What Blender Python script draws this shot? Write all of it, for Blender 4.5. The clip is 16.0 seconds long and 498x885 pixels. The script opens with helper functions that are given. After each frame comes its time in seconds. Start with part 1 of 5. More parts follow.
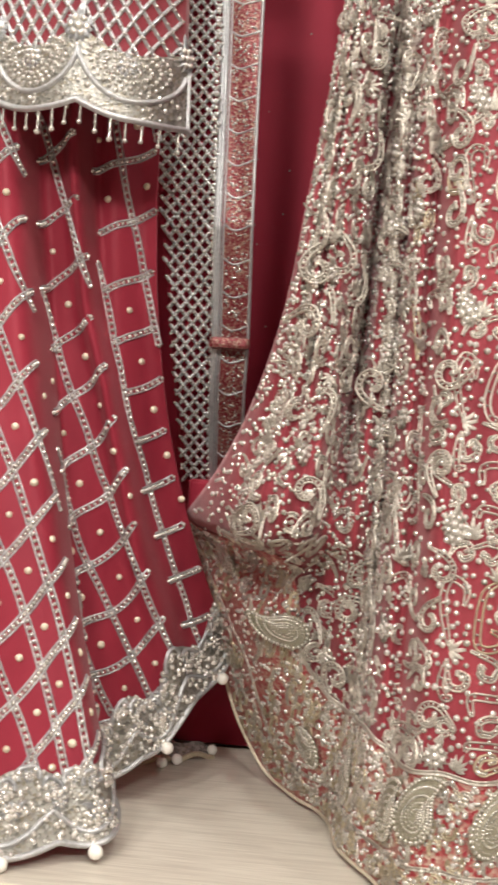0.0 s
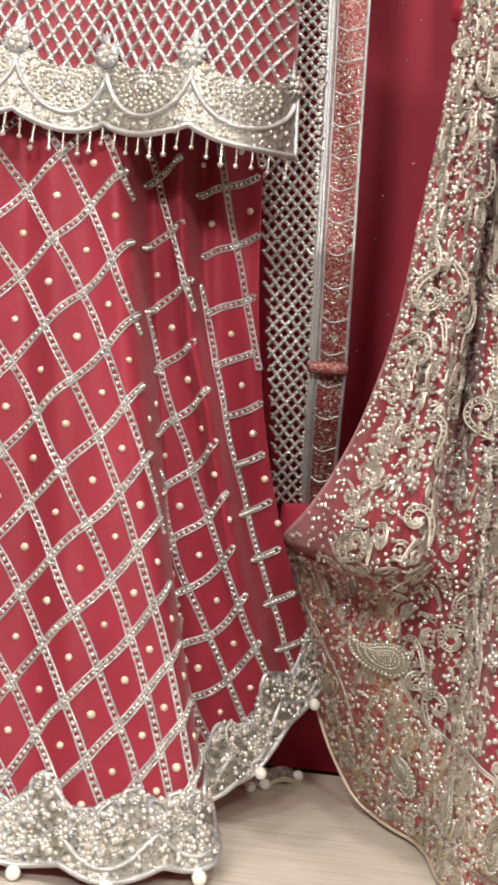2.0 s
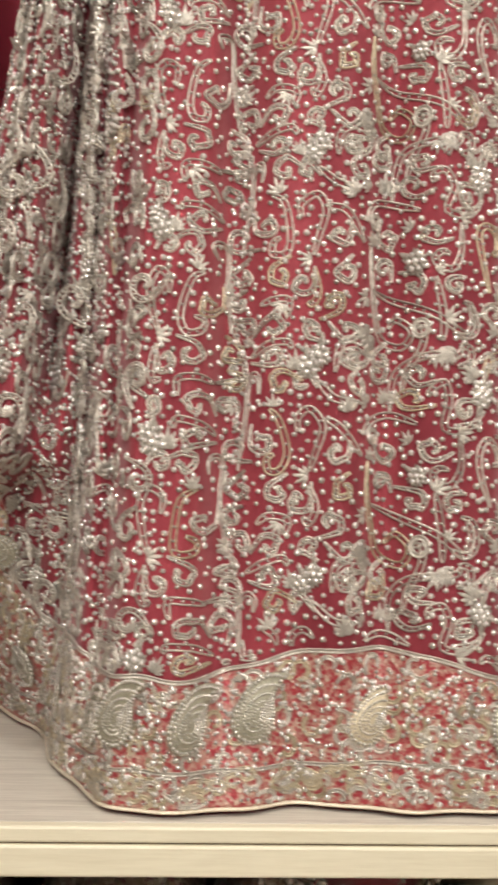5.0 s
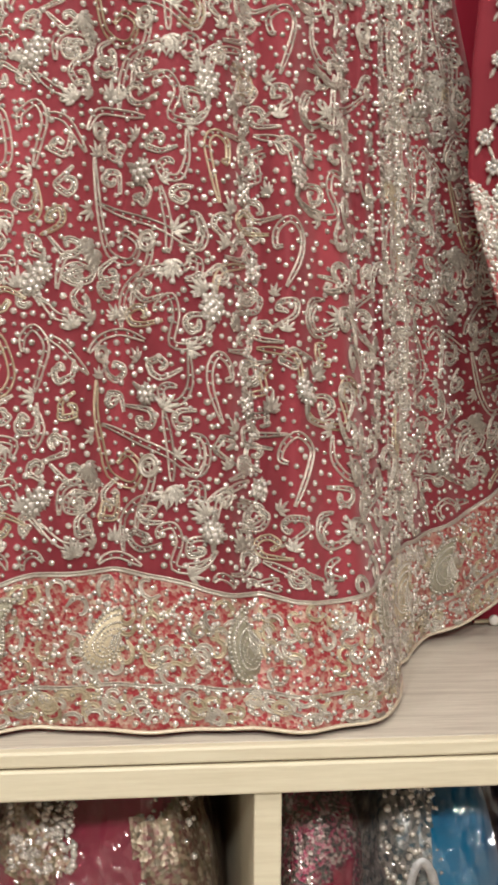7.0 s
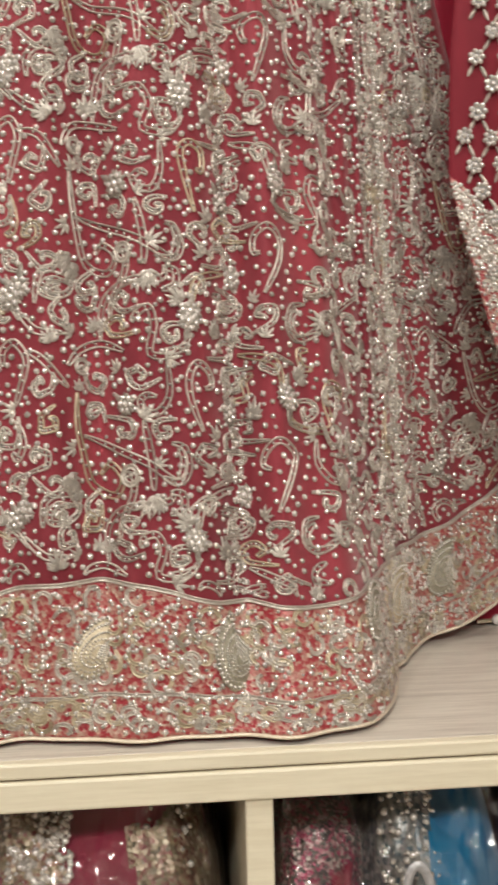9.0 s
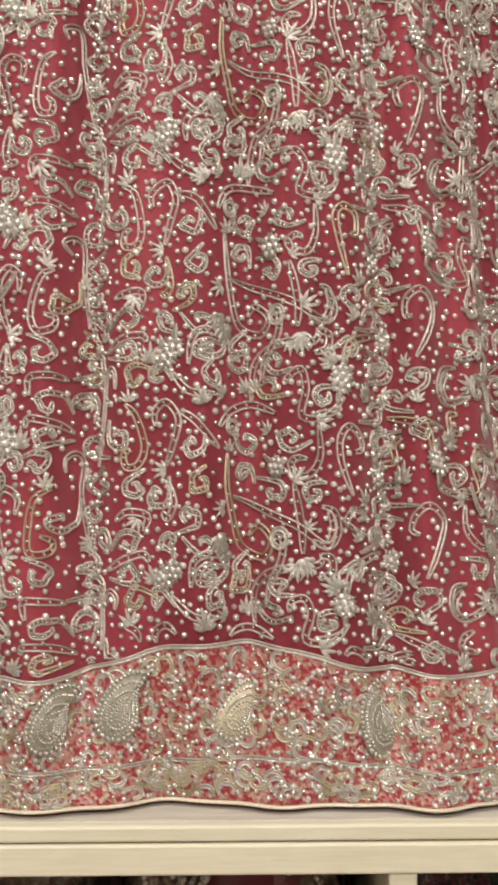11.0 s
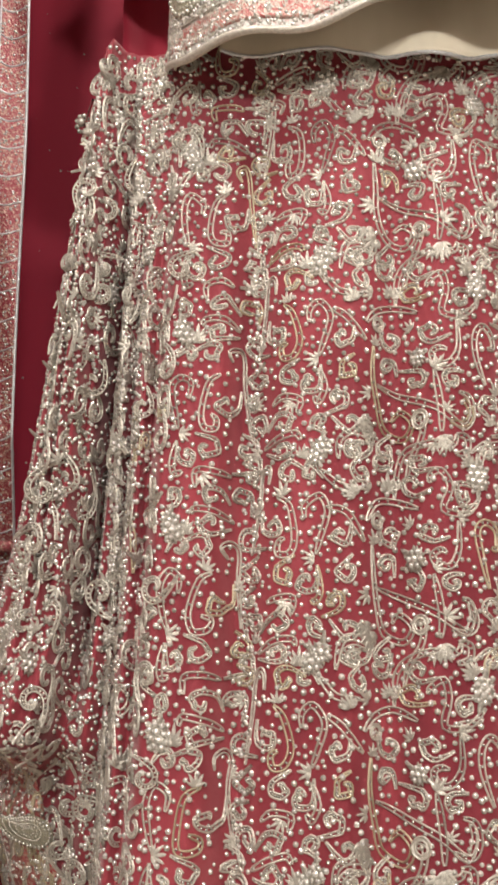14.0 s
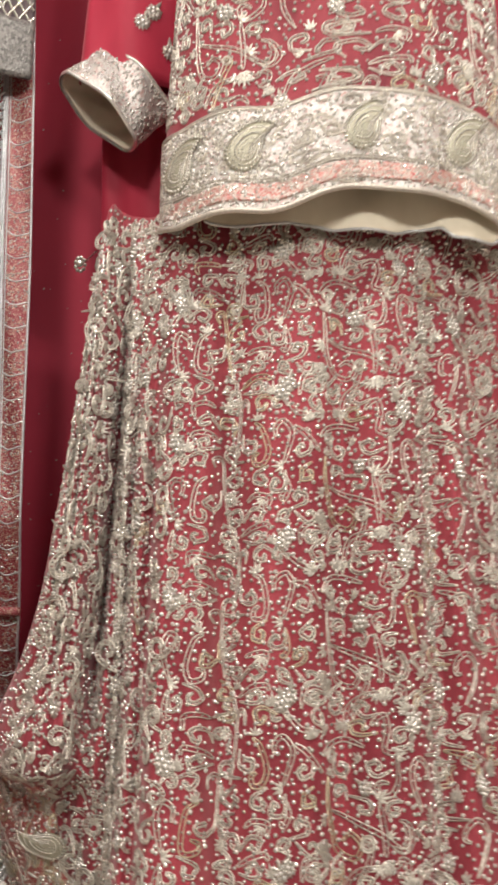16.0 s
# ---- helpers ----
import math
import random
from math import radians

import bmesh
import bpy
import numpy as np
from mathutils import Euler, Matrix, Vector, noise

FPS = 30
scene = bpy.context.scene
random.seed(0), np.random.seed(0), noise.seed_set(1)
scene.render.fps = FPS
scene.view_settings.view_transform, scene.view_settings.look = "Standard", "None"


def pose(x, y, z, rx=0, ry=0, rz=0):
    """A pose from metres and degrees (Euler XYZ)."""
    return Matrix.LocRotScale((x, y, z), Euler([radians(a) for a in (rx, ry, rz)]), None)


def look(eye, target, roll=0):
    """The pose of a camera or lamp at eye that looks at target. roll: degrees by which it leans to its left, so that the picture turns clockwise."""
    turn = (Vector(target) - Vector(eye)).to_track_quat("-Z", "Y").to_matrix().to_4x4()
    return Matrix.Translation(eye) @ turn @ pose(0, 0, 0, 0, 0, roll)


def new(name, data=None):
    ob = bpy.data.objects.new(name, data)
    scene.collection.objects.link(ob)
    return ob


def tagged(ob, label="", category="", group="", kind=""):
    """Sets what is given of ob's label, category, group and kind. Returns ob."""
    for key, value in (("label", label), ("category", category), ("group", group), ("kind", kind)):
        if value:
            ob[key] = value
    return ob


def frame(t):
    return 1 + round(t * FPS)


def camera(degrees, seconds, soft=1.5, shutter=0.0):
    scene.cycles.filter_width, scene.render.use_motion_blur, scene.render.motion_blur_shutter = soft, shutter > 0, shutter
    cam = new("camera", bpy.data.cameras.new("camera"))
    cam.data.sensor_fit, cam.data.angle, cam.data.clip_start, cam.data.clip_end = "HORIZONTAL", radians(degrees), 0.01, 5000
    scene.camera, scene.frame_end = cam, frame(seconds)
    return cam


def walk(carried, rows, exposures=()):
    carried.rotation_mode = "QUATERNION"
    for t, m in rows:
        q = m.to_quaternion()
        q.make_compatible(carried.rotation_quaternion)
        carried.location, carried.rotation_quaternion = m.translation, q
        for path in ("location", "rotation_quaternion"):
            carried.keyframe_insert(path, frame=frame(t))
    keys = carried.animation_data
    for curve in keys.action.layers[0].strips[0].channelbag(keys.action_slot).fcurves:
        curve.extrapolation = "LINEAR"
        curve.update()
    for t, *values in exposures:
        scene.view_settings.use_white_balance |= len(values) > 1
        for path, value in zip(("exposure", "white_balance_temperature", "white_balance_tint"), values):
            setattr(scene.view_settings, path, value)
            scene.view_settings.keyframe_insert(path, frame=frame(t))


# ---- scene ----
cam = camera(23.8, 16.0, 2.8, 0.5)
EXPOSURES = [(0.0, 0.12), (2.5, 0.24), (4.5, -0.10), (8.2, -0.22), (10.0, -0.30), (12.5, -0.24), (15.0, -0.07), (16.0, -0.12)]
PATH = [
    (0, (0.0657, 0.0231, 1.0650), (-0.1411, 2.0125, 1.1110), 3.60),
    (0.5, (0.0373, 0.0295, 1.0640), (-0.2073, 2.0137, 1.1060), 3.90),
    (1, (0.0183, 0.0294, 1.0660), (-0.2452, 2.0115, 1.1200), 4.50),
    (1.5, (0.0065, 0.0257, 1.0660), (-0.3047, 2.0001, 1.1340), 4.80),
    (2, (0.0120, 0.0170, 1.0670), (-0.2673, 1.9952, 1.1390), 4.60),
    (2.5, (0.0074, 0.0097, 1.0620), (-0.2242, 1.9947, 1.1230), 4.90),
    (3, (0.0086, 0.0058, 1.0510), (-0.2032, 1.9939, 1.0680), 4.00),
    (3.5, (0.0184, 0.0103, 1.0400), (-0.0907, 2.0064, 0.9930), 3.00),
    (4, (0.0456, 0.0069, 1.0400), (0.0686, 2.0065, 0.9840), 1.20),
    (4.5, (0.0805, 0.0099, 1.0420), (0.2068, 2.0065, 1.0240), 1.80),
    (5, (0.1263, 0.0146, 1.0430), (0.3030, 2.0060, 1.0160), 2.20),
    (5.2, (0.1423, 0.0155, 1.0480), (0.3461, 2.0055, 1.0080), 2.60),
    (7.3, (0.3304, 0.0183, 1.0390), (0.5599, 1.9978, 0.8690), -0.20),
    (7.5, (0.3395, 0.0178, 1.0370), (0.5710, 1.9955, 0.8550), -0.70),
    (8, (0.3558, 0.0128, 1.0310), (0.6379, 1.9823, 0.8330), -1.60),
    (8.5, (0.3600, 0.0090, 1.0390), (0.6218, 1.9834, 0.8570), -1.50),
    (9, (0.3518, 0.0125, 1.0430), (0.5278, 1.9990, 0.8990), -1.40),
    (9.5, (0.3415, 0.0180, 1.0420), (0.4480, 2.0104, 0.9140), -1.00),
    (10, (0.3385, 0.0178, 1.0540), (0.4027, 2.0138, 0.9480), -0.60),
    (10.2, (0.3342, 0.0225, 1.0530), (0.3864, 2.0189, 0.9440), -0.40),
    (12.3, (0.2788, -0.0067, 1.1040), (0.2467, 1.9918, 1.1470), -0.10),
    (12.5, (0.2761, -0.0129, 1.1100), (0.2431, 1.9856, 1.1720), 0.50),
    (13, (0.2635, -0.0196, 1.1240), (0.1994, 1.9780, 1.2080), 1.40),
    (13.5, (0.2653, -0.0335, 1.1380), (0.1655, 1.9580, 1.3020), 1.90),
    (14, (0.2547, -0.0411, 1.1430), (0.1356, 1.9383, 1.4030), 1.80),
    (14.5, (0.2445, -0.0547, 1.1500), (0.1554, 1.9244, 1.4270), 2.40),
    (15, (0.2162, -0.1205, 1.1570), (0.1427, 1.8506, 1.4900), 2.30),
    (15.5, (0.1784, -0.2118, 1.1570), (0.1679, 1.7609, 1.4860), 0.00),
    (16, (0.1592, -0.3301, 1.1520), (0.2429, 1.6400, 1.4900), 1.10),
]
walk(cam, [(t, look(eye, target, roll)) for t, eye, target, roll in PATH], EXPOSURES)

# ---- light ----
world = bpy.data.worlds.new("world")
scene.world = world
world.use_nodes = True
world.node_tree.nodes["Background"].inputs[0].default_value = (1.0, 0.93, 0.85, 1)
world.node_tree.nodes["Background"].inputs[1].default_value = 0.25


def unseen_lamp(x, y, z, size, power, target):
    d = bpy.data.lights.new("unseen_lamp", "AREA")
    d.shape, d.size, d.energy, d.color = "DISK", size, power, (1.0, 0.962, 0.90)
    ob = new("unseen_lamp", d)
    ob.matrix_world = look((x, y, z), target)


# unseen lamps: four small ones assumed overhead, two wide rear ones added as fill
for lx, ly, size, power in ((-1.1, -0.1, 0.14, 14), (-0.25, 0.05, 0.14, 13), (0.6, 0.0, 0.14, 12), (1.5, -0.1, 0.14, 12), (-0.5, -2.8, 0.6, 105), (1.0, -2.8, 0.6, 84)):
    unseen_lamp(lx, ly, 3.2, size, power, (0.15 + 0.3 * lx, 0.9, 1.0))


# ---- materials ----
def nodes_of(name):
    m = bpy.data.materials.new(name)
    m.use_nodes = True
    nt = m.node_tree
    return m, nt, nt.nodes["Principled BSDF"]


def link(nt, a, b):
    nt.links.new(a, b)


def noise_node(nt, scale, detail=3.0, rough=0.55, stretch=None):
    tc = nt.nodes.new("ShaderNodeTexCoord")
    n = nt.nodes.new("ShaderNodeTexNoise")
    n.inputs["Scale"].default_value, n.inputs["Detail"].default_value, n.inputs["Roughness"].default_value = scale, detail, rough
    if stretch:
        mp = nt.nodes.new("ShaderNodeMapping")
        mp.inputs["Scale"].default_value = stretch
        link(nt, tc.outputs["Object"], mp.inputs["Vector"])
        link(nt, mp.outputs["Vector"], n.inputs["Vector"])
    else:
        link(nt, tc.outputs["Object"], n.inputs["Vector"])
    return n


def ramp(nt, fac, stops):
    r = nt.nodes.new("ShaderNodeValToRGB")
    els = r.color_ramp.elements
    while len(els) < len(stops):
        els.new(0.5)
    for e, (p, c) in zip(els, stops):
        e.position, e.color = p, (*c, 1)
    link(nt, fac, r.inputs["Fac"])
    return r


def bump(nt, b, height, strength, distance):
    n = nt.nodes.new("ShaderNodeBump")
    n.inputs["Strength"].default_value, n.inputs["Distance"].default_value = strength, distance
    link(nt, height, n.inputs["Height"])
    link(nt, n.outputs["Normal"], b.inputs["Normal"])


def mixed(nt, fac, a, b):
    m = nt.nodes.new("ShaderNodeMix")
    m.data_type = "RGBA"
    link(nt, fac, m.inputs["Factor"])
    link(nt, a, m.inputs["A"])
    link(nt, b, m.inputs["B"])
    return m.outputs["Result"]


def cloth_mat(name, dark, light, rough=0.6, sheen=0.3, scale=14.0, weave=900.0):
    """Woven cloth: broad uneven tone drawn out upright, fine weave relief."""
    m, nt, b = nodes_of(name)
    big = noise_node(nt, scale, 3.0, 0.6, (1, 1, 0.35))
    r = ramp(nt, big.outputs["Fac"], [(0.3, dark), (0.7, light)])
    link(nt, r.outputs["Color"], b.inputs["Base Color"])
    b.inputs["Roughness"].default_value = rough
    b.inputs["Specular IOR Level"].default_value = 0.2
    b.inputs["Sheen Weight"].default_value = sheen
    b.inputs["Sheen Tint"].default_value = (1.0, 0.75, 0.75, 1)
    fine = noise_node(nt, weave, 2.0)
    bump(nt, b, fine.outputs["Fac"], 0.35, 0.0006)
    return m


def metal_mat(name, dark, light, metallic, rough, scale=350.0, relief=0.6):
    """Metal thread or beads: tone changes from piece to piece and along the thread."""
    m, nt, b = nodes_of(name)
    n = noise_node(nt, scale, 3.0, 0.65)
    r = ramp(nt, n.outputs["Fac"], [(0.32, dark), (0.68, light)])
    info = nt.nodes.new("ShaderNodeNewGeometry")
    r2 = ramp(nt, info.outputs["Random Per Island"], [(0.0, dark), (0.45, light), (1.0, light)])
    mx = nt.nodes.new("ShaderNodeMix")
    mx.data_type = "RGBA"
    mx.inputs["Factor"].default_value = 0.5
    link(nt, r.outputs["Color"], mx.inputs["A"])
    link(nt, r2.outputs["Color"], mx.inputs["B"])
    link(nt, mx.outputs["Result"], b.inputs["Base Color"])
    b.inputs["Metallic"].default_value, b.inputs["Roughness"].default_value = metallic, rough
    f = noise_node(nt, scale * 4, 2.0)
    bump(nt, b, f.outputs["Fac"], relief, 0.0008)
    return m


RED = cloth_mat("red_georgette", (0.15, 0.014, 0.024), (0.29, 0.040, 0.054))
RED_BRIGHT = cloth_mat("red_silk", (0.30, 0.012, 0.034), (0.40, 0.024, 0.052), 0.55, 0.2)
PLEAT_RED = cloth_mat("pleated_red_silk", (0.19, 0.011, 0.025), (0.27, 0.021, 0.040), 0.55, 0.12)
MAROON = cloth_mat("maroon_cloth", (0.25, 0.011, 0.030), (0.32, 0.016, 0.040), 0.6, 0.0, 6.0)
DEEP = cloth_mat("deep_maroon_velvet", (0.15, 0.009, 0.018), (0.24, 0.016, 0.030), 0.65, 0.15)
CREAM = cloth_mat("cream_lining", (0.60, 0.53, 0.41), (0.75, 0.68, 0.55), 0.6, 0.1)
ZARI = metal_mat("zari_thread", (0.21, 0.185, 0.155), (0.63, 0.58, 0.51), 0.45, 0.34)
ZARI_GOLD = metal_mat("antique_gold_thread", (0.28, 0.23, 0.15), (0.58, 0.50, 0.36), 0.5, 0.4)
SILVER = metal_mat("silver_thread", (0.24, 0.245, 0.255), (0.56, 0.565, 0.575), 0.6, 0.33)
BEAD = metal_mat("silver_bead", (0.40, 0.375, 0.34), (0.82, 0.795, 0.75), 0.66, 0.19, 200.0, 0.05)
GREY_BEAD = metal_mat("grey_bead", (0.32, 0.31, 0.28), (0.66, 0.63, 0.56), 0.7, 0.25, 200.0, 0.1)
OLIVE = metal_mat("olive_grey_thread", (0.13, 0.12, 0.085), (0.34, 0.32, 0.24), 0.4, 0.45)
PIPING = metal_mat("cream_piping", (0.5, 0.42, 0.3), (0.78, 0.70, 0.56), 0.3, 0.4)


def pearl_mat():
    m, nt, b = nodes_of("pearl")
    b.inputs["Base Color"].default_value = (0.84, 0.8, 0.74, 1)
    b.inputs["Roughness"].default_value = 0.22
    b.inputs["Coat Weight"].default_value = 0.6
    return m


PEARL = pearl_mat()


def mosaic_mat(name, colours, scale, metallic, rough, relief=0.4):
    """Dense couched thread and sequin ground, little flecks of several colours."""
    m, nt, b = nodes_of(name)
    tc = nt.nodes.new("ShaderNodeTexCoord")
    v = nt.nodes.new("ShaderNodeTexVoronoi")
    v.inputs["Scale"].default_value = scale
    link(nt, tc.outputs["Object"], v.inputs["Vector"])
    sep = nt.nodes.new("ShaderNodeSeparateColor")
    link(nt, v.outputs["Color"], sep.inputs["Color"])
    stops = [(i / max(1, len(colours) - 1), c) for i, c in enumerate(colours)]
    r = ramp(nt, sep.outputs["Red"], stops)
    link(nt, r.outputs["Color"], b.inputs["Base Color"])
    b.inputs["Metallic"].default_value, b.inputs["Roughness"].default_value = metallic, rough
    bump(nt, b, v.outputs["Distance"], relief, 0.0012)
    return m


BORDER = mosaic_mat("border_embroidery", [(0.28, 0.018, 0.032), (0.34, 0.036, 0.044), (0.47, 0.31, 0.25), (0.32, 0.028, 0.038), (0.55, 0.46, 0.36)], 400.0, 0.2, 0.45)
SILVER_GROUND = mosaic_mat("silver_ground", [(0.12, 0.115, 0.10), (0.27, 0.26, 0.24), (0.42, 0.41, 0.375), (0.21, 0.18, 0.13)], 380.0, 0.5, 0.35)
PALE_GROUND = mosaic_mat("pale_border", [(0.36, 0.20, 0.18), (0.42, 0.38, 0.355), (0.47, 0.455, 0.43), (0.55, 0.54, 0.515)], 480.0, 0.35, 0.4)
PINK_STRIPE = mosaic_mat("pink_stripe", [(0.32, 0.05, 0.055), (0.38, 0.16, 0.14), (0.4, 0.33, 0.28), (0.46, 0.43, 0.38)], 560.0, 0.35, 0.4)
CUFF_GROUND = mosaic_mat("grey_bead_ground", [(0.10, 0.095, 0.09), (0.18, 0.17, 0.16), (0.26, 0.25, 0.235), (0.14, 0.13, 0.12)], 300.0, 0.4, 0.4)
GREY_NET = cloth_mat("grey_net_lining", (0.06, 0.045, 0.05), (0.11, 0.085, 0.09), 0.6, 0.1)
PINK_EDGE = mosaic_mat("pink_gold_edge", [(0.24, 0.016, 0.03), (0.32, 0.05, 0.055), (0.34, 0.17, 0.14), (0.45, 0.36, 0.29)], 600.0, 0.25, 0.45)
STRIP_GROUND = mosaic_mat("strip_embroidery", [(0.16, 0.012, 0.022), (0.2, 0.02, 0.03), (0.22, 0.08, 0.07), (0.34, 0.24, 0.18)], 620.0, 0.3, 0.4)


def wood_mat(name, dark, light, rough, stretch):
    m, nt, b = nodes_of(name)
    n = noise_node(nt, 9.0, 6.0, 0.6, stretch)
    g = noise_node(nt, 60.0, 3.0, 0.6, stretch)
    r = ramp(nt, n.outputs["Fac"], [(0.25, dark), (0.5, light), (0.75, dark)])
    r2 = ramp(nt, g.outputs["Fac"], [(0.35, dark), (0.6, light)])
    mx = nt.nodes.new("ShaderNodeMix")
    mx.data_type = "RGBA"
    mx.inputs["Factor"].default_value = 0.4
    link(nt, r.outputs["Color"], mx.inputs["A"])
    link(nt, r2.outputs["Color"], mx.inputs["B"])
    link(nt, mx.outputs["Result"], b.inputs["Base Color"])
    b.inputs["Roughness"].default_value = rough
    bump(nt, b, g.outputs["Fac"], 0.15, 0.0006)
    return m


WOOD = wood_mat("pale_laminate", (0.36, 0.315, 0.265), (0.64, 0.595, 0.515), 0.36, (0.35, 7, 7))
LIP = wood_mat("pale_pine_edge", (0.58, 0.52, 0.38), (0.70, 0.65, 0.50), 0.42, (0.4, 6, 6))
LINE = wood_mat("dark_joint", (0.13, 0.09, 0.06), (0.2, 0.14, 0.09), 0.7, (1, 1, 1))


def paint_mat(name, c, rough=0.6):
    m, nt, b = nodes_of(name)
    n = noise_node(nt, 5.0, 4.0)
    r = ramp(nt, n.outputs["Fac"], [(0.3, tuple(v * 0.9 for v in c)), (0.7, c)])
    link(nt, r.outputs["Color"], b.inputs["Base Color"])
    b.inputs["Roughness"].default_value = rough
    return m


WHITE = paint_mat("white_paint", (0.75, 0.72, 0.66))
FLOOR = paint_mat("floor_tile", (0.45, 0.4, 0.34), 0.35)


def film_mat():
    """Clear plastic wrapping: see-through with sharp gloss on its creases."""
    m, nt, b = nodes_of("clear_plastic")
    clear = nt.nodes.new("ShaderNodeBsdfTransparent")
    gloss = nt.nodes.new("ShaderNodeBsdfGlossy")
    gloss.inputs["Roughness"].default_value = 0.04
    mix = nt.nodes.new("ShaderNodeMixShader")
    mix.inputs["Fac"].default_value = 0.12
    n = noise_node(nt, 26.0, 1.5, 0.5, (1.6, 1.0, 0.45))
    bp = nt.nodes.new("ShaderNodeBump")
    bp.inputs["Strength"].default_value, bp.inputs["Distance"].default_value = 1.0, 0.03
    link(nt, n.outputs["Fac"], bp.inputs["Height"])
    link(nt, bp.outputs["Normal"], gloss.inputs["Normal"])
    link(nt, clear.outputs[0], mix.inputs[1])
    link(nt, gloss.outputs[0], mix.inputs[2])
    link(nt, mix.outputs[0], nt.nodes["Material Output"].inputs["Surface"])
    return m


FILM = film_mat()

# ---- mesh helpers ----


def part(name, data, material, parent=None, label="", kind=""):
    """Links one mesh (a bmesh or a mesh) as an object, under parent where one is given."""
    if isinstance(data, bmesh.types.BMesh):
        me = bpy.data.meshes.new(name)
        data.to_mesh(me)
        data.free()
    else:
        me = data
    if material is not None and not me.materials:
        me.materials.append(material)
    ob = new(name, me)
    if parent is not None:
        ob.parent = parent
    if label or kind:
        tagged(ob, label, kind=kind)
    return ob


def thing(name, label, category, at=(0, 0, 0), group=""):
    ob = new(name)
    ob.location = at
    ob.empty_display_size = 0.02
    return tagged(ob, label, category, group)


def box(x0, x1, y0, y1, z0, z1, bevel=0.0):
    bm = bmesh.new()
    bmesh.ops.create_cube(bm, size=1.0, matrix=Matrix.Translation(((x0 + x1) / 2, (y0 + y1) / 2, (z0 + z1) / 2)) @ Matrix.Diagonal((x1 - x0, y1 - y0, z1 - z0, 1)))
    if bevel:
        bmesh.ops.bevel(bm, geom=bm.edges[:], offset=bevel, segments=2, affect="EDGES", profile=0.5)
    return bm


ROUND = ((-1, 0.0), (-0.6, 0.8), (0, 1.0), (0.6, 0.8), (1, 0.0))


class Pile:
    """Collects many small pieces into one mesh."""

    def __init__(self):
        self.v, self.f, self.n = [], [], 0

    def add(self, verts, faces):
        b = self.n
        self.v.extend(verts)
        self.f.extend([tuple(i + b for i in q) for q in faces])
        self.n += len(verts)

    def dome(self, p, nrm, r, flat=0.7, seg=7):
        """A half bead or stone that sits on the cloth."""
        t = Vector((0.3, 0.2, 0.93)).cross(nrm).normalized()
        b = nrm.cross(t)
        vs = []
        for rr, hh in ((1.0, -0.15), (0.86, 0.5), (0.45, 0.87)):
            for k in range(seg):
                a = 2 * math.pi * k / seg
                vs.append(p + (t * math.cos(a) + b * math.sin(a)) * (r * rr) + nrm * (r * flat * hh))
        vs.append(p + nrm * (r * flat))
        fs = []
        for j in range(2):
            for k in range(seg):
                fs.append((j * seg + k, j * seg + (k + 1) % seg, (j + 1) * seg + (k + 1) % seg, (j + 1) * seg + k))
        for k in range(seg):
            fs.append((2 * seg + k, 2 * seg + (k + 1) % seg, 3 * seg))
        self.add(vs, fs)

    def ribbon(self, pts, nrms, width, h, profile=((-1, 0.0), (-0.86, 0.85), (-0.62, 1.0), (-0.4, 0.4), (0.4, 0.4), (0.62, 1.0), (0.86, 0.85), (1, 0.0)), taper=0.0):
        """A couched cord along pts: two raised edges and a sunk middle, or another profile."""
        n = len(pts)
        vs, fs, m = [], [], len(profile)
        for i in range(n):
            d = (pts[min(i + 1, n - 1)] - pts[max(i - 1, 0)])
            if d.length < 1e-9:
                d = Vector((0, 0, 1))
            side = d.normalized().cross(nrms[i]).normalized()
            w = width * (1 - taper * abs(2 * i / (n - 1) - 1) ** 3)
            for a, c in profile:
                vs.append(pts[i] + side * (a * w) + nrms[i] * (c * h))
        for i in range(n - 1):
            for k in range(m - 1):
                fs.append((i * m + k, i * m + k + 1, (i + 1) * m + k + 1, (i + 1) * m + k))
        self.add(vs, fs)

    def twin(self, pts, nrms, width, h, r=0.0008, taper=0.75):
        """Two thin cords side by side, with the cloth between them."""
        n = len(pts)
        sides = []
        for i in range(n):
            d = pts[min(i + 1, n - 1)] - pts[max(i - 1, 0)]
            sides.append((d if d.length > 1e-9 else Vector((0, 0, 1))).normalized().cross(nrms[i]).normalized())
        for sg in (-1, 1):
            w = [width * (1 - taper * abs(2 * i / (n - 1) - 1) ** 4) for i in range(n)]
            self.ribbon([p + a * (sg * b) for p, a, b in zip(pts, sides, w)], nrms, r, h, ROUND)

    def tube(self, pts, r, seg=6):
        n = len(pts)
        vs, fs = [], []
        for i in range(n):
            d = (pts[min(i + 1, n - 1)] - pts[max(i - 1, 0)]).normalized()
            s = d.cross(Vector((0.31, -0.9, 0.29))).normalized()
            t = d.cross(s)
            for k in range(seg):
                a = 2 * math.pi * k / seg
                vs.append(pts[i] + (s * math.cos(a) + t * math.sin(a)) * r)
        for i in range(n - 1):
            for k in range(seg):
                fs.append((i * seg + k, i * seg + (k + 1) % seg, (i + 1) * seg + (k + 1) % seg, (i + 1) * seg + k))
        self.add(vs, fs)

    def mesh(self, name, smooth=True):
        me = bpy.data.meshes.new(name)
        me.from_pydata([tuple(p) for p in self.v], [], self.f)
        if smooth:
            me.polygons.foreach_set("use_smooth", [True] * len(me.polygons))
        me.update()
        return me




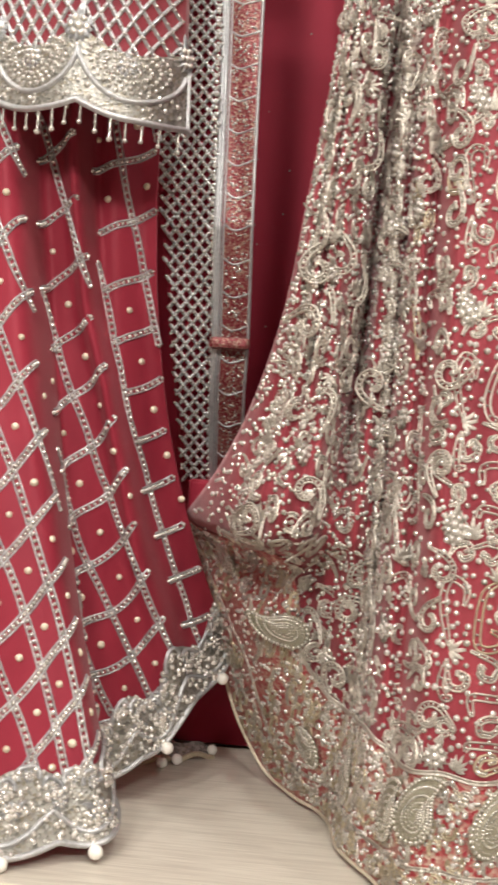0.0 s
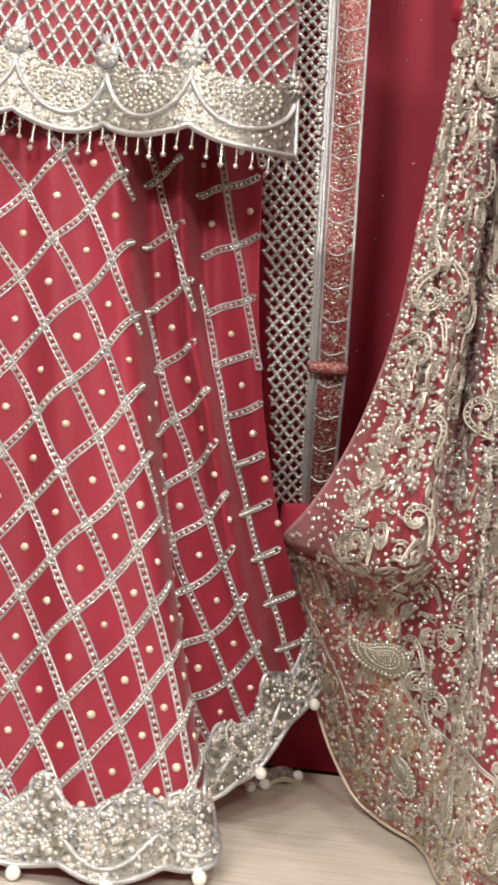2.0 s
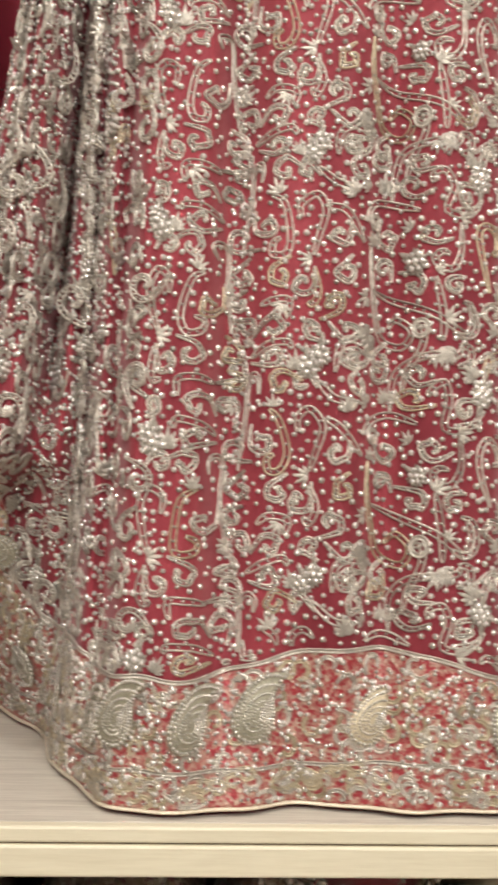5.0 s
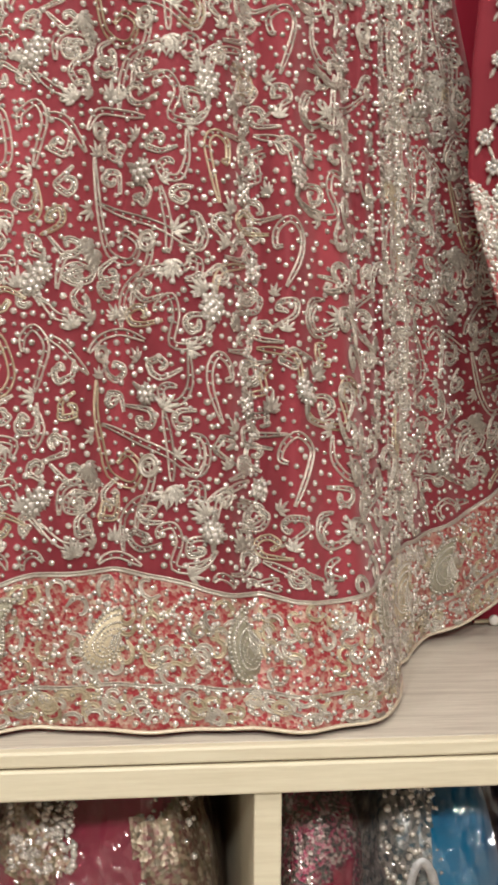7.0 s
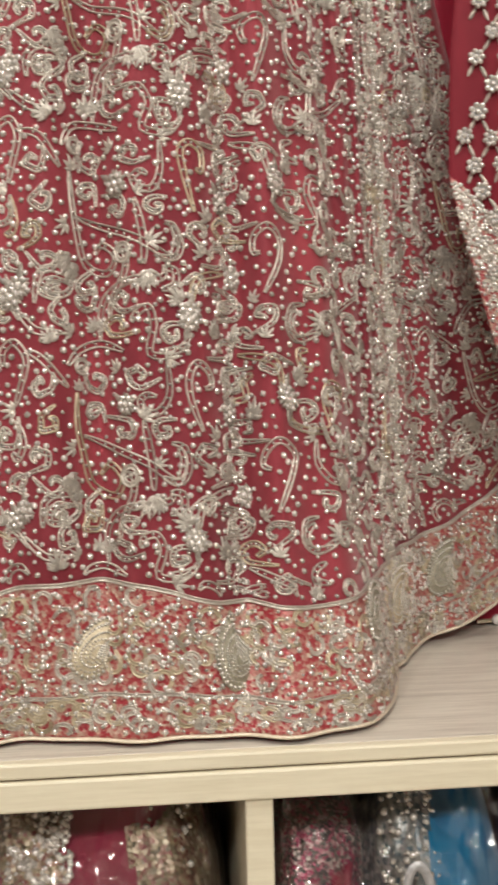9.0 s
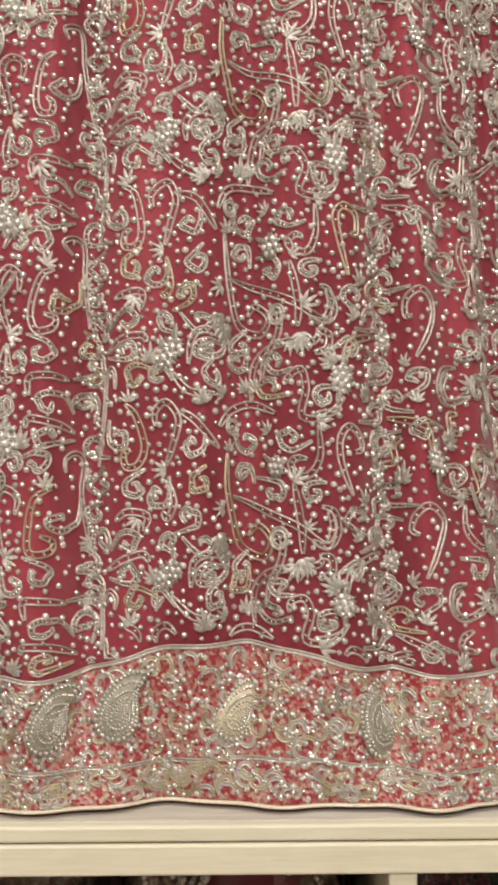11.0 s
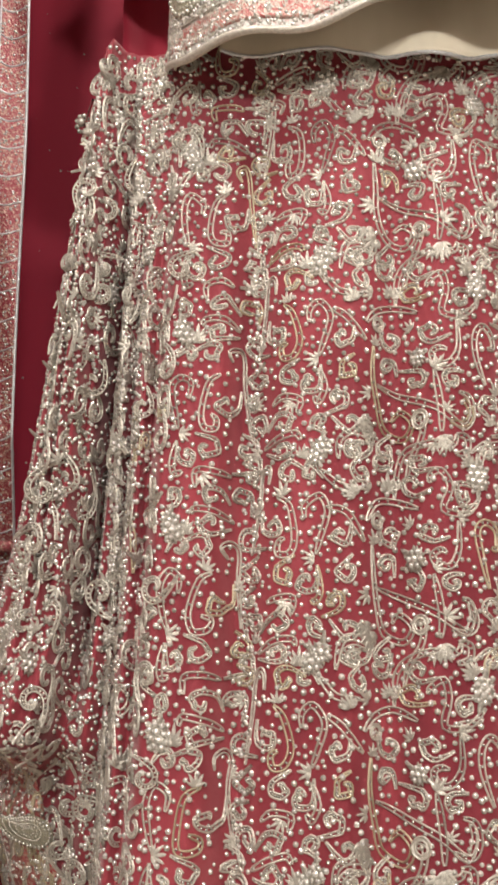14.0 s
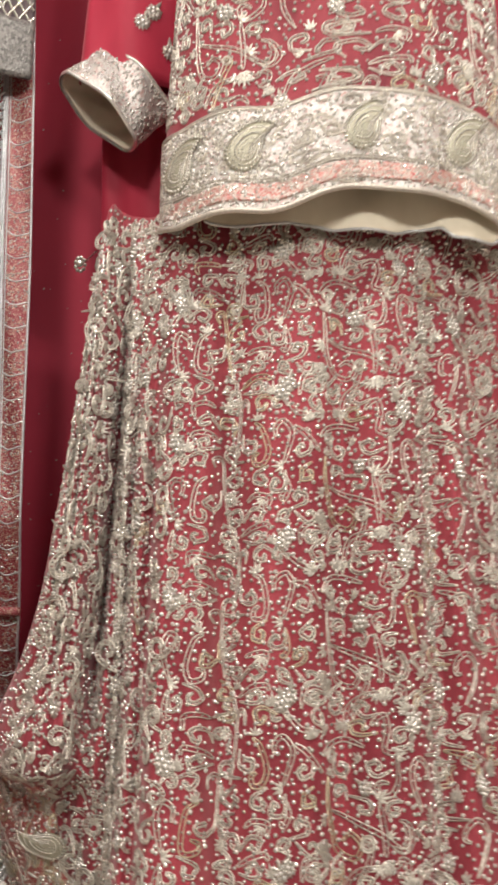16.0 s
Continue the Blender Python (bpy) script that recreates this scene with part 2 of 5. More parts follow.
def curve_through(pts, n):
    """n points of a smooth line through pts; the first number of each is its place along the line."""
    a = np.array(pts, float)
    u = a[:, 0]
    x = np.linspace(u[0], u[-1], n)
    m = np.gradient(a[:, 1:], u, axis=0)
    k = np.clip(np.searchsorted(u, x, side="right") - 1, 0, len(u) - 2)
    h = (u[k + 1] - u[k])[:, None]
    t = ((x - u[k])[:, None]) / h
    p0, p1, m0, m1 = a[k, 1:], a[k + 1, 1:], m[k] * h, m[k + 1] * h
    return (2 * t**3 - 3 * t**2 + 1) * p0 + (t**3 - 2 * t**2 + t) * m0 + (-2 * t**3 + 3 * t**2) * p1 + (t**3 - t**2) * m1


class Cloth:
    """A draped sheet P[v, u] with normals, from which trimming takes its place."""

    def __init__(self, P, towards=(0, -1, 0.1)):
        self.P = P
        self.nv, self.nu = P.shape[:2]
        du, dv = np.gradient(P, axis=1), np.gradient(P, axis=0)
        N = np.cross(du, dv)
        N /= np.linalg.norm(N, axis=2, keepdims=True) + 1e-12
        if (N @ np.array(towards)).mean() < 0:
            N = -N
        self.N = N

    def at(self, u, v, off=0.0):
        x, y = min(max(u, 0), 1) * (self.nu - 1), min(max(v, 0), 1) * (self.nv - 1)
        i, j = min(int(x), self.nu - 2), min(int(y), self.nv - 2)
        a, b = x - i, y - j
        w = ((1 - a) * (1 - b), a * (1 - b), (1 - a) * b, a * b)
        P, N = self.P, self.N
        p = w[0] * P[j, i] + w[1] * P[j, i + 1] + w[2] * P[j + 1, i] + w[3] * P[j + 1, i + 1]
        n = w[0] * N[j, i] + w[1] * N[j, i + 1] + w[2] * N[j + 1, i] + w[3] * N[j + 1, i + 1]
        n = Vector(n).normalized()
        return Vector(p) + n * off, n

    def mesh(self, name, inside=None, thick=0.0016, keep=None):
        """The sheet with its thickness; keep(u, v) says which cells stay."""
        nu, nv = self.nu, self.nv
        back = self.P - self.N * thick
        vs = np.concatenate([self.P.reshape(-1, 3), back.reshape(-1, 3)])
        off = nu * nv
        fs, kept = [], None
        if keep is not None:
            kept = [[keep((i + 0.5) / (nu - 1), (j + 0.5) / (nv - 1)) for i in range(nu - 1)] for j in range(nv - 1)]
        for j in range(nv - 1):
            for i in range(nu - 1):
                if kept and not kept[j][i]:
                    continue
                a = j * nu + i
                fs.append((a, a + 1, a + nu + 1, a + nu))
                fs.append((off + a + nu, off + a + nu + 1, off + a + 1, off + a))
        if not kept:
            for i in range(nu - 1):
                for a, b in ((i, i + 1), ((nv - 1) * nu + i + 1, (nv - 1) * nu + i)):
                    fs.append((b, a, off + a, off + b))
            for j in range(nv - 1):
                for a, b in (((j + 1) * nu, j * nu), (j * nu + nu - 1, (j + 1) * nu + nu - 1)):
                    fs.append((b, a, off + a, off + b))
        me = bpy.data.meshes.new(name)
        me.from_pydata(vs.tolist(), [], fs)
        me.polygons.foreach_set("use_smooth", [True] * len(me.polygons))
        me.update()
        return me

    def run(self, uv, step=0.004, off=0.0):
        """Evenly stepped points and normals along the points uv."""
        pts, nrm = [], []
        for (u0, v0), (u1, v1) in zip(uv, uv[1:]):
            n = max(1, int((self.at(u0, v0)[0] - self.at(u1, v1)[0]).length / step))
            for k in range(n):
                p, q = self.at(u0 + (u1 - u0) * k / n, v0 + (v1 - v0) * k / n, off)
                pts.append(p)
                nrm.append(q)
        p, q = self.at(*uv[-1], off)
        return pts + [p], nrm + [q]

    def line(self, pile, uv, width, h, off=0.0, profile=None, step=0.004, taper=0.0):
        """A cord that follows the points uv over the cloth."""
        pts, nrm = [], []
        for (u0, v0), (u1, v1) in zip(uv, uv[1:]):
            a, b = self.at(u0, v0)[0], self.at(u1, v1)[0]
            n = max(1, int((a - b).length / step))
            for k in range(n):
                p, q = self.at(u0 + (u1 - u0) * k / n, v0 + (v1 - v0) * k / n, off)
                pts.append(p)
                nrm.append(q)
        p, q = self.at(*uv[-1], off)
        pts.append(p)
        nrm.append(q)
        if len(pts) < 2:
            return pts, nrm
        if profile:
            pile.ribbon(pts, nrm, width, h, profile, taper)
        else:
            pile.ribbon(pts, nrm, width, h, taper=taper)
        return pts, nrm

    def frame_at(self, u, v, spin=0.0, off=0.0):
        """The pose of a motif that lies on the cloth, its y axis towards the cloth's top."""
        p, n = self.at(u, v, off)
        up = (self.at(u, max(v - 0.01, 0))[0] - self.at(u, min(v + 0.01, 1))[0]).normalized()
        x = up.cross(n).normalized()
        up = n.cross(x)
        c, s = math.cos(spin), math.sin(spin)
        x2, y2 = x * c + up * s, up * c - x * s
        return Matrix(((x2.x, y2.x, n.x, p.x), (x2.y, y2.y, n.y, p.y), (x2.z, y2.z, n.z, p.z), (0, 0, 0, 1)))


def smooth_path(pts, n=6):
    """A rounder line through plane points."""
    out = []
    for i in range(len(pts) - 1):
        p0, p1, p2, p3 = pts[max(i - 1, 0)], pts[i], pts[i + 1], pts[min(i + 2, len(pts) - 1)]
        for k in range(n):
            t = k / n
            out.append(tuple(0.5 * (2 * b + (c - a) * t + (2 * a - 5 * b + 4 * c - d) * t * t + (3 * b - a - 3 * c + d) * t**3) for a, b, c, d in zip(p0, p1, p2, p3)))
    out.append(tuple(pts[-1]))
    return out


def gauss(x, c, w):
    return np.exp(-(((x - c) / w) ** 2))


# ---- the room and the shelf ----
WALL_Y, SHELF_Z, EDGE_Y = 1.365, 0.75, 0.868
# unseen floor, ceiling and three walls, added to close in and bounce the light
tagged(part("floor", box(-3, 3, -5, 1.6, -0.05, 0), FLOOR), "unseen beige tiled floor, added to close the room", "floor", kind="structure")
tagged(part("ceiling", box(-3, 3, -5, 1.6, 3.3, 3.35), WHITE), "unseen white ceiling, added to close the room", "ceiling", kind="structure")
tagged(part("wall_south", box(-3, 3, -5.05, -5, 0, 3.3), WHITE), "unseen white shop wall, added to close the room", "wall", kind="structure")
tagged(part("wall_west", box(-3.05, -3, -5, 1.6, 0, 3.3), WHITE), "unseen white shop wall, added to close the room", "wall", kind="structure")
tagged(part("wall_east", box(3, 3.05, -5, 1.6, 0, 3.3), WHITE), "unseen white shop wall, added to close the room", "wall", kind="structure")
tagged(part("wall_north", box(-3, 3, 1.4, 1.6, 0, 3.3), WHITE), "display wall behind the shelf", "wall", kind="structure")

# maroon cloth drawn over the wall
uu, vv = np.meshgrid(np.linspace(-2.2, 2.2, 220), np.linspace(3.25, 0.753, 60))
yy = WALL_Y + 0.004 * np.sin(uu * 9 + vv * 2) * np.cos(vv * 3) + 0.002 * np.sin(uu * 31 + 1.3 * vv)
backcloth = Cloth(np.stack([uu, yy, vv], 2))
back = tagged(part("wall_covering", backcloth.mesh("wall_covering", thick=0.003), MAROON), "smooth dark maroon cloth drawn over the wall", "wall covering", kind="structure")

shelf = thing("display_shelf", "pale wood-grain display shelf with pine edging", "shelf")
part("board", box(-2.2, 2.2, EDGE_Y + 0.012, 1.36, SHELF_Z - 0.022, SHELF_Z, 0.001), WOOD, shelf)
part("edge_strip", box(-2.2, 2.2, EDGE_Y, EDGE_Y + 0.0115, 0.7385, SHELF_Z + 0.0005, 0.002), LIP, shelf, "pale pine upper edge strip")
part("joint", box(-2.2, 2.2, EDGE_Y + 0.003, EDGE_Y + 0.012, 0.7372, 0.7385), LINE, shelf, "dark joint between the strips")
part("lower_edge_strip", box(-2.2, 2.2, EDGE_Y - 0.0015, EDGE_Y + 0.0115, 0.714, 0.7372, 0.002), LIP, shelf, "pale pine lower edge strip")
for px in (-1.314, -0.733, -0.1525, 0.429, 1.01, 1.591):
    part("divider", box(px - 0.0105, px + 0.0105, EDGE_Y + 0.003, 1.36, 0.06, 0.7275, 0.0015), LIP, shelf)
part("bottom_board", box(-2.2, 2.2, EDGE_Y + 0.006, 1.36, 0.02, 0.06, 0.002), WOOD, shelf)
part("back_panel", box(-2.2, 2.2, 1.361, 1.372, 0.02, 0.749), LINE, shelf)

# ---- the large red lehenga skirt ----
NU, NV = 260, 200
HEM = curve_through([(0, -0.130, 1.295, 1.005), (0.04, -0.105, 1.262, 0.955), (0.115, -0.066, 1.235, 0.848), (0.18, -0.018, 1.212, 0.764),
                     (0.235, 0.031, 1.140, 0.756), (0.355, 0.076, 0.975, 0.755), (0.43, 0.134, 0.887, 0.755), (0.51, 0.250, 0.912, 0.755),
                     (0.565, 0.330, 0.902, 0.755), (0.62, 0.410, 0.893, 0.755), (0.668, 0.480, 0.889, 0.755), (0.695, 0.520, 0.898, 0.755),
                     (0.735, 0.552, 0.975, 0.755), (0.80, 0.580, 1.075, 0.756), (0.86, 0.622, 1.150, 0.758), (0.91, 0.688, 1.195, 0.772), (1, 0.830, 1.235, 0.852)], NU)
TOP = curve_through([(0, 0.026, 1.045, 1.600), (0.08, 0.033, 1.03, 1.640), (0.15, 0.044, 1.03, 1.668), (0.2, 0.054, 1.04, 1.664), (0.3, 0.085, 1.030, 1.655), (0.43, 0.142, 1.000, 1.655),
                     (0.51, 0.245, 0.985, 1.66), (0.62, 0.400, 0.985, 1.66), (0.70, 0.485, 1.010, 1.66), (0.86, 0.555, 1.065, 1.66), (1, 0.590, 1.14, 1.66)], NU)
U = np.linspace(0, 1, NU)[None, :]
V = np.linspace(0, 1, NV)[:, None]
G = V ** (1.2 + 0.2 * gauss(U, 1.0, 0.15))
SK = np.empty((NV, NU, 3))
# the open edge hangs nearly straight and sweeps back to the tuck only near the hem
edge = curve_through([(0, 0.034, 1.03), (0.2, 0.024, 1.0), (0.5, 0.001, 1.0), (0.7, -0.019, 1.01), (0.84, -0.051, 1.06), (0.93, -0.086, 1.15), (1, -0.130, 1.295)], NV)
near = np.exp(-((U / 0.24) ** 2))
for c in (0, 1):
    flat = TOP[None, :, c] * (1 - G) + HEM[None, :, c] * G
    SK[..., c] = flat + near * (edge[:, c][:, None] - flat[:, :1])
SK[..., 2] = TOP[None, :, 2] * (1 - V) + HEM[None, :, 2] * V
fall = np.clip(V * 3, 0, 1) * np.clip((1 - V) * 5 + 0.15, 0, 1)
# deep fold beside the tucked side, softer pleats over the front
groove = 0.254 - 0.125 * V**1.3
above_tuck = 1 / (1 + np.exp((V - 0.74) / 0.035))
SK[..., 1] += fall * above_tuck * (0.037 * gauss(U, groove, 0.017) - 0.012 * gauss(U, groove + 0.04, 0.025)) - fall * 0.012 * gauss(U, 0.13, 0.05)
SK[..., 1] += fall * (0.010 * gauss(U, 0.318 - 0.03 * V, 0.016) + 0.012 * gauss(U, 0.378, 0.014) - 0.006 * gauss(U, 0.345, 0.018) - 0.008 * gauss(U, 0.41, 0.018))
SK[..., 1] += fall * (0.05 * gauss(U, 0.70 + 0.02 * V, 0.05) + 0.022 * gauss(U, 0.472, 0.013) + 0.024 * gauss(U, 0.634, 0.015) - 0.016 * gauss(U, 0.525, 0.018) - 0.016 * gauss(U, 0.592, 0.018) + 0.009 * gauss(U, 0.558, 0.010))
SK[..., 1] += (0.25 + 0.75 * fall) * 0.0045 * np.sin(2 * math.pi * U / 0.042 + 2.2 * V + 1.5 * np.sin(9 * U)) * (1 - 0.5 * gauss(U, 0.3, 0.05))
SK[..., 1] += fall * 0.012 * gauss(U, 0.80, 0.03)
# the side is tucked up: a lip hangs over the border below it
LIPV = 0.685 / (1.70 - HEM[None, :, 2])
side = np.exp(-((U / 0.21) ** 4))
SK[..., 1] -= 0.055 * side * np.where(V < LIPV, gauss(V, LIPV - 0.01, 0.09), gauss(V, LIPV - 0.01, 0.022))
SK[..., 1] += 0.040 * np.exp(-((U / 0.15) ** 4)) * gauss(V, LIPV + 0.045, 0.03) * np.clip((1 - V) * 12, 0, 1)
# ripples of the border
SK[..., 1] += np.clip((V - 0.85) / 0.15, 0, 1) * 0.006 * np.sin(2 * math.pi * U / 0.085 + 0.7)
SK[..., 1] = np.minimum(SK[..., 1], WALL_Y - 0.012)
SK[..., 2] = np.maximum(SK[..., 2], SHELF_Z + 0.003)
skirt = Cloth(SK)


BORDER_TOP = ((0.0, 0.990), (0.02, 0.962), (0.054, 0.905), (0.09, 0.850), (0.115, 0.817), (0.137, 0.808), (0.158, 0.840), (0.175, 0.850), (0.235, 0.880), (0.34, 0.876), (0.391, 0.896), (0.418, 0.888),
              (0.455, 0.897), (0.474, 0.890), (0.494, 0.880), (0.514, 0.868), (0.566, 0.868), (0.594, 0.875), (0.616, 0.892), (0.646, 0.891), (0.664, 0.901), (0.738, 0.890), (0.88, 0.882), (1.0, 0.868))


def border_line(u):
    """How far down the skirt the border begins: high beside the tucked side, waved along the front."""
    return sum(float(np.interp(u + d, *zip(*BORDER_TOP))) for d in (-0.012, 0.0, 0.012)) / 3


lehenga = thing("lehenga_skirt", "red bridal lehenga skirt covered in silver-gold vine embroidery", "skirt")
part("cloth", skirt.mesh("skirt_cloth"), RED, lehenga, "red georgette with soft pleats")

# border laid over the cloth
BU, BV = 300, 26
bp = np.empty((BV, BU, 3))
for i in range(BU):
    u = i / (BU - 1)
    v0 = border_line(u)
    for j in range(BV):
        bp[j, i] = skirt.at(u, v0 + (1 - v0) * j / (BV - 1), 0.0022)[0]
border = Cloth(bp)
part("border", border.mesh("border"), BORDER, lehenga, "orange-red and gold embroidered hem border")

cord, gold, beads, greys, lines = Pile(), Pile(), Pile(), Pile(), Pile()
rnd = random.Random(7)


# small motifs, each one a mesh that is shared by its repeats
def petal(pile, cx, cy, angle, length, width, h, n=5):
    """A padded leaf of laid thread with a raised rim."""
    c, s = math.cos(angle), math.sin(angle)
    vs, fs = [], []
    for i in range(n + 1):
        t = i / n
        w = width * math.sin(math.pi * min(1, t * 0.93 + 0.07)) ** 0.8
        w = 0.0 if i == 0 else w
        for a, k in ((-1, 0.0), (-0.75, 0.9), (0, 0.35), (0.75, 0.9), (1, 0.0)):
            x, y = t * length, a * w
            vs.append(Vector((cx + c * x - s * y, cy + s * x + c * y, (k if i else 0.0) * h * (0.4 + math.sin(math.pi * t)))))
    for i in range(n):
        for k in range(4):
            fs.append((i * 5 + k, i * 5 + k + 1, i * 5 + k + 6, i * 5 + k + 5))
    pile.add(vs, fs)


def weld(me):
    bm = bmesh.new()
    bm.from_mesh(me)
    bmesh.ops.remove_doubles(bm, verts=bm.verts[:], dist=1e-5)
    bm.to_mesh(me)
    bm.free()
    return me


def stone(pile, x, y, r, z=0.0005):
    pile.dome(Vector((x, y, z)), Vector((0, 0, 1)), r, 0.8)


def flower_mesh():
    """A cup of ribbed thread that holds a cluster of silver beads, a bud above."""
    a, b = Pile(), Pile()
    for k in range(9):
        an = math.pi * (0.86 + 1.28 * k / 8)
        petal(a, 0, 0, an, 0.0105, 0.0021, 0.0016)
    petal(a, 0, 0, math.pi / 2, 0.0185, 0.0026, 0.0016)
    petal(a, 0, 0, 0.75, 0.0115, 0.0018, 0.0016)
    petal(a, 0, 0, 2.4, 0.0115, 0.0018, 0.0016)
    stone(b, 0, 0.001, 0.0034, 0.001)
    for k in range(6):
        stone(b, 0.0058 * math.cos(k * 1.047), 0.001 + 0.0058 * math.sin(k * 1.047), 0.0027, 0.001)
    return weld(a.mesh("flower")), b.mesh("flower_beads")


def tulip_mesh():
    a = Pile()
    for an, le in ((1.57, 0.0165), (1.0, 0.0145), (2.14, 0.0145), (0.45, 0.0105), (2.69, 0.0105)):
        petal(a, 0, -0.005, an, le, 0.0018, 0.0015)
    return weld(a.mesh("leaf_tuft"))


def sprig_mesh():
    a = Pile()
    for an, le in ((0.35, 0.009), (0.75, 0.0115), (1.15, 0.014), (1.57, 0.017), (1.99, 0.014), (2.39, 0.0115), (2.79, 0.009)):
        petal(a, 0, -0.007, an, le, 0.0017, 0.0017)
    return weld(a.mesh("sprig"))


def ring_mesh():
    a = Pile()
    pts = [Vector((0.0065 * math.cos(t), 0.0065 * math.sin(t), 0)) for t in np.linspace(0, 2 * math.pi, 17)]
    a.ribbon(pts, [Vector((0, 0, 1))] * 17, 0.0022, 0.0018)
    stone(a, 0, 0, 0.0022)
    return a.mesh("ring")


FLOWER, FLOWER_BEADS = flower_mesh()
TULIP, SPRIG, RING = tulip_mesh(), sprig_mesh(), ring_mesh()
FLOWER.materials.append(ZARI)
FLOWER_BEADS.materials.append(BEAD)
TULIP.materials.append(ZARI)
SPRIG.materials.append(ZARI)
RING.materials.append(ZARI)


def motif(name, me, cloth, u, v, parent, spin=0.0, size=1.0, centre=None, off=0.0006):
    ob = part(name, me, None, parent)
    ob.matrix_local = cloth.frame_at(u, v, spin, off) @ Matrix.Scale(size, 4)
    if centre:
        part("flower_centre", centre, None, ob, "silver beads", "stuff")
    return ob


PANEL, ROW, U0, V0 = 0.1555, 0.188, 0.4755, 0.62


def place(cx, cy, k, r):
    """From the drawing of one repeat (725 wide, 548 high) to the cloth: panel k, row r."""
    if k % 2:
        cx, cy = 745 - cx, cy + 205
    c = k + (cx - 10) / 725
    c = c if 0 <= c < 1 else 1 + 1.35 * (c - 1) if c >= 1 else 1.35 * c if c >= -1 else -1.35 + 2.6 * (c + 1)
    return U0 + PANEL * c, V0 + ROW * (r + (cy - 690) / 548)


def vine(*pts, w=0.0024, beaded=True):
    VINES.append((pts, w, beaded))


VINES = []
vine((205, 745), (250, 795), (310, 800))
vine((630, 265), (590, 305), (525, 305), (540, 240), (520, 195), (485, 210), (488, 235))
vine((720, 655), (650, 680), (632, 745))
vine((620, 835), (590, 850), (555, 850))
vine((400, 275), (408, 190), (440, 140), (500, 125), (555, 122), (565, 98))
vine((320, 335), (350, 292), (400, 280), (460, 305))
vine((338, 400), (342, 480), (350, 560), (372, 632), (425, 655), (447, 615), (418, 585), (395, 605))
vine((350, 508), (430, 540), (505, 572), (580, 620), (612, 592), (597, 540), (568, 530))
vine((560, 330), (566, 400), (540, 445), (508, 452), (495, 425), (515, 405), (535, 415))
vine((502, 470), (520, 570), (520, 640))
vine((655, 505), (625, 420), (617, 360), (640, 330), (672, 352), (676, 395), (662, 402))
vine((163, 335), (160, 295), (195, 275), (222, 318), (208, 380), (190, 430))
vine((195, 465), (210, 520), (195, 555), (178, 545))
vine((226, 300), (270, 322), (318, 388))
vine((85, 275), (115, 300), (131, 380), (120, 425), (90, 430), (85, 400), (105, 390))
vine((430, 772), (440, 720), (465, 655), (475, 610), (455, 600))
vine((60, 560), (90, 545), (135, 548), (128, 590))
vine((45, 690), (80, 660), (130, 650), (140, 668))
vine((250, 175), (255, 120), (290, 95), (335, 110), (330, 140))
vine((540, 60), (585, 70), (600, 30), (585, -5))
vine((690, 710), (712, 725), (705, 770), (735, 775))
vine((20, 430), (32, 300), (35, 220), (50, 190), (66, 205), (58, 235), w=0.0016, beaded=False)
vine((560, 700), (590, 690), (590, 655), (565, 650))
TULIPS = ((325, 795, 1.2), (345, 385, 0.1), (680, 515, 0.6), (175, 440, 1.5), (95, 258, 0.2), (510, 455, -0.7), (540, 575, -1.0), (322, 535, 1.9), (410, 785, 0.4), (575, 320, -1.2), (500, 135, 2.8), (110, 570, 2.6), (440, 340, 0.9), (660, 605, 0.5), (525, 665, 3.3))
SPRIGS = ((330, 648, 2.6), (382, 230, 0.3), (280, 255, 0.5), (525, 685, 3.0), (320, 75, 3.6), (590, 165, 0.4), (150, 150, 0.2), (690, 250, 0.0))
RINGS = ((352, 335), (468, 605))
FLOWERS = ((205, 690, 0.0), (625, 212, 0.0), (625, 772, 3.0), (458, 430, 0.9), (190, 162, 0.1), (720, 470, 0.4))

DOTS = []
cand = random.Random(3)
taken = [(p[0], p[1], 24) for p, in zip(FLOWERS)] + [(p[0], p[1], 18) for p in TULIPS] + [(p[0], p[1], 20) for p in SPRIGS]
for pts, w, b in VINES:
    taken += [(x, y, 13) for x, y in smooth_path(pts, 4)]
for _ in range(5000):
    x, y = cand.uniform(8, 735), cand.uniform(140, 690)
    if all((x - a) ** 2 + (y - c) ** 2 > (r + 26) ** 2 for a, c, r in taken):
        a0, sg, rr = cand.uniform(0, 6.3), cand.choice((-1, 1)), cand.uniform(22, 30)
        pts = [(x + rr * (1 - 0.085 * q) * math.cos(a0 + sg * q * 0.75), y + rr * (1 - 0.085 * q) * math.sin(a0 + sg * q * 0.75)) for q in range(9)]
        pts.insert(0, (pts[0][0] + sg * rr * 1.6 * math.sin(a0), pts[0][1] - sg * rr * 1.6 * math.cos(a0)))
        VINES.append((tuple(pts), 0.0020, True))
        taken += [(px, py, 13) for px, py in pts]
for _ in range(4000):
    x, y = cand.uniform(8, 735), cand.uniform(140, 690)
    if all((x - a) ** 2 + (y - c) ** 2 > r * r for a, c, r in taken):
        DOTS.append((x, y))
        taken.append((x, y, 21))


def on_skirt(u, v):
    return 0.03 < u < 0.985 and 0.004 < v < border_line(u) - (0.005 if u > 0.33 else 0.0)


def gathered(u):
    """Where the cloth is drawn into close pleats that hide part of the work."""
    return 0.28 < u < 0.415 or 0.69 < u < 0.79


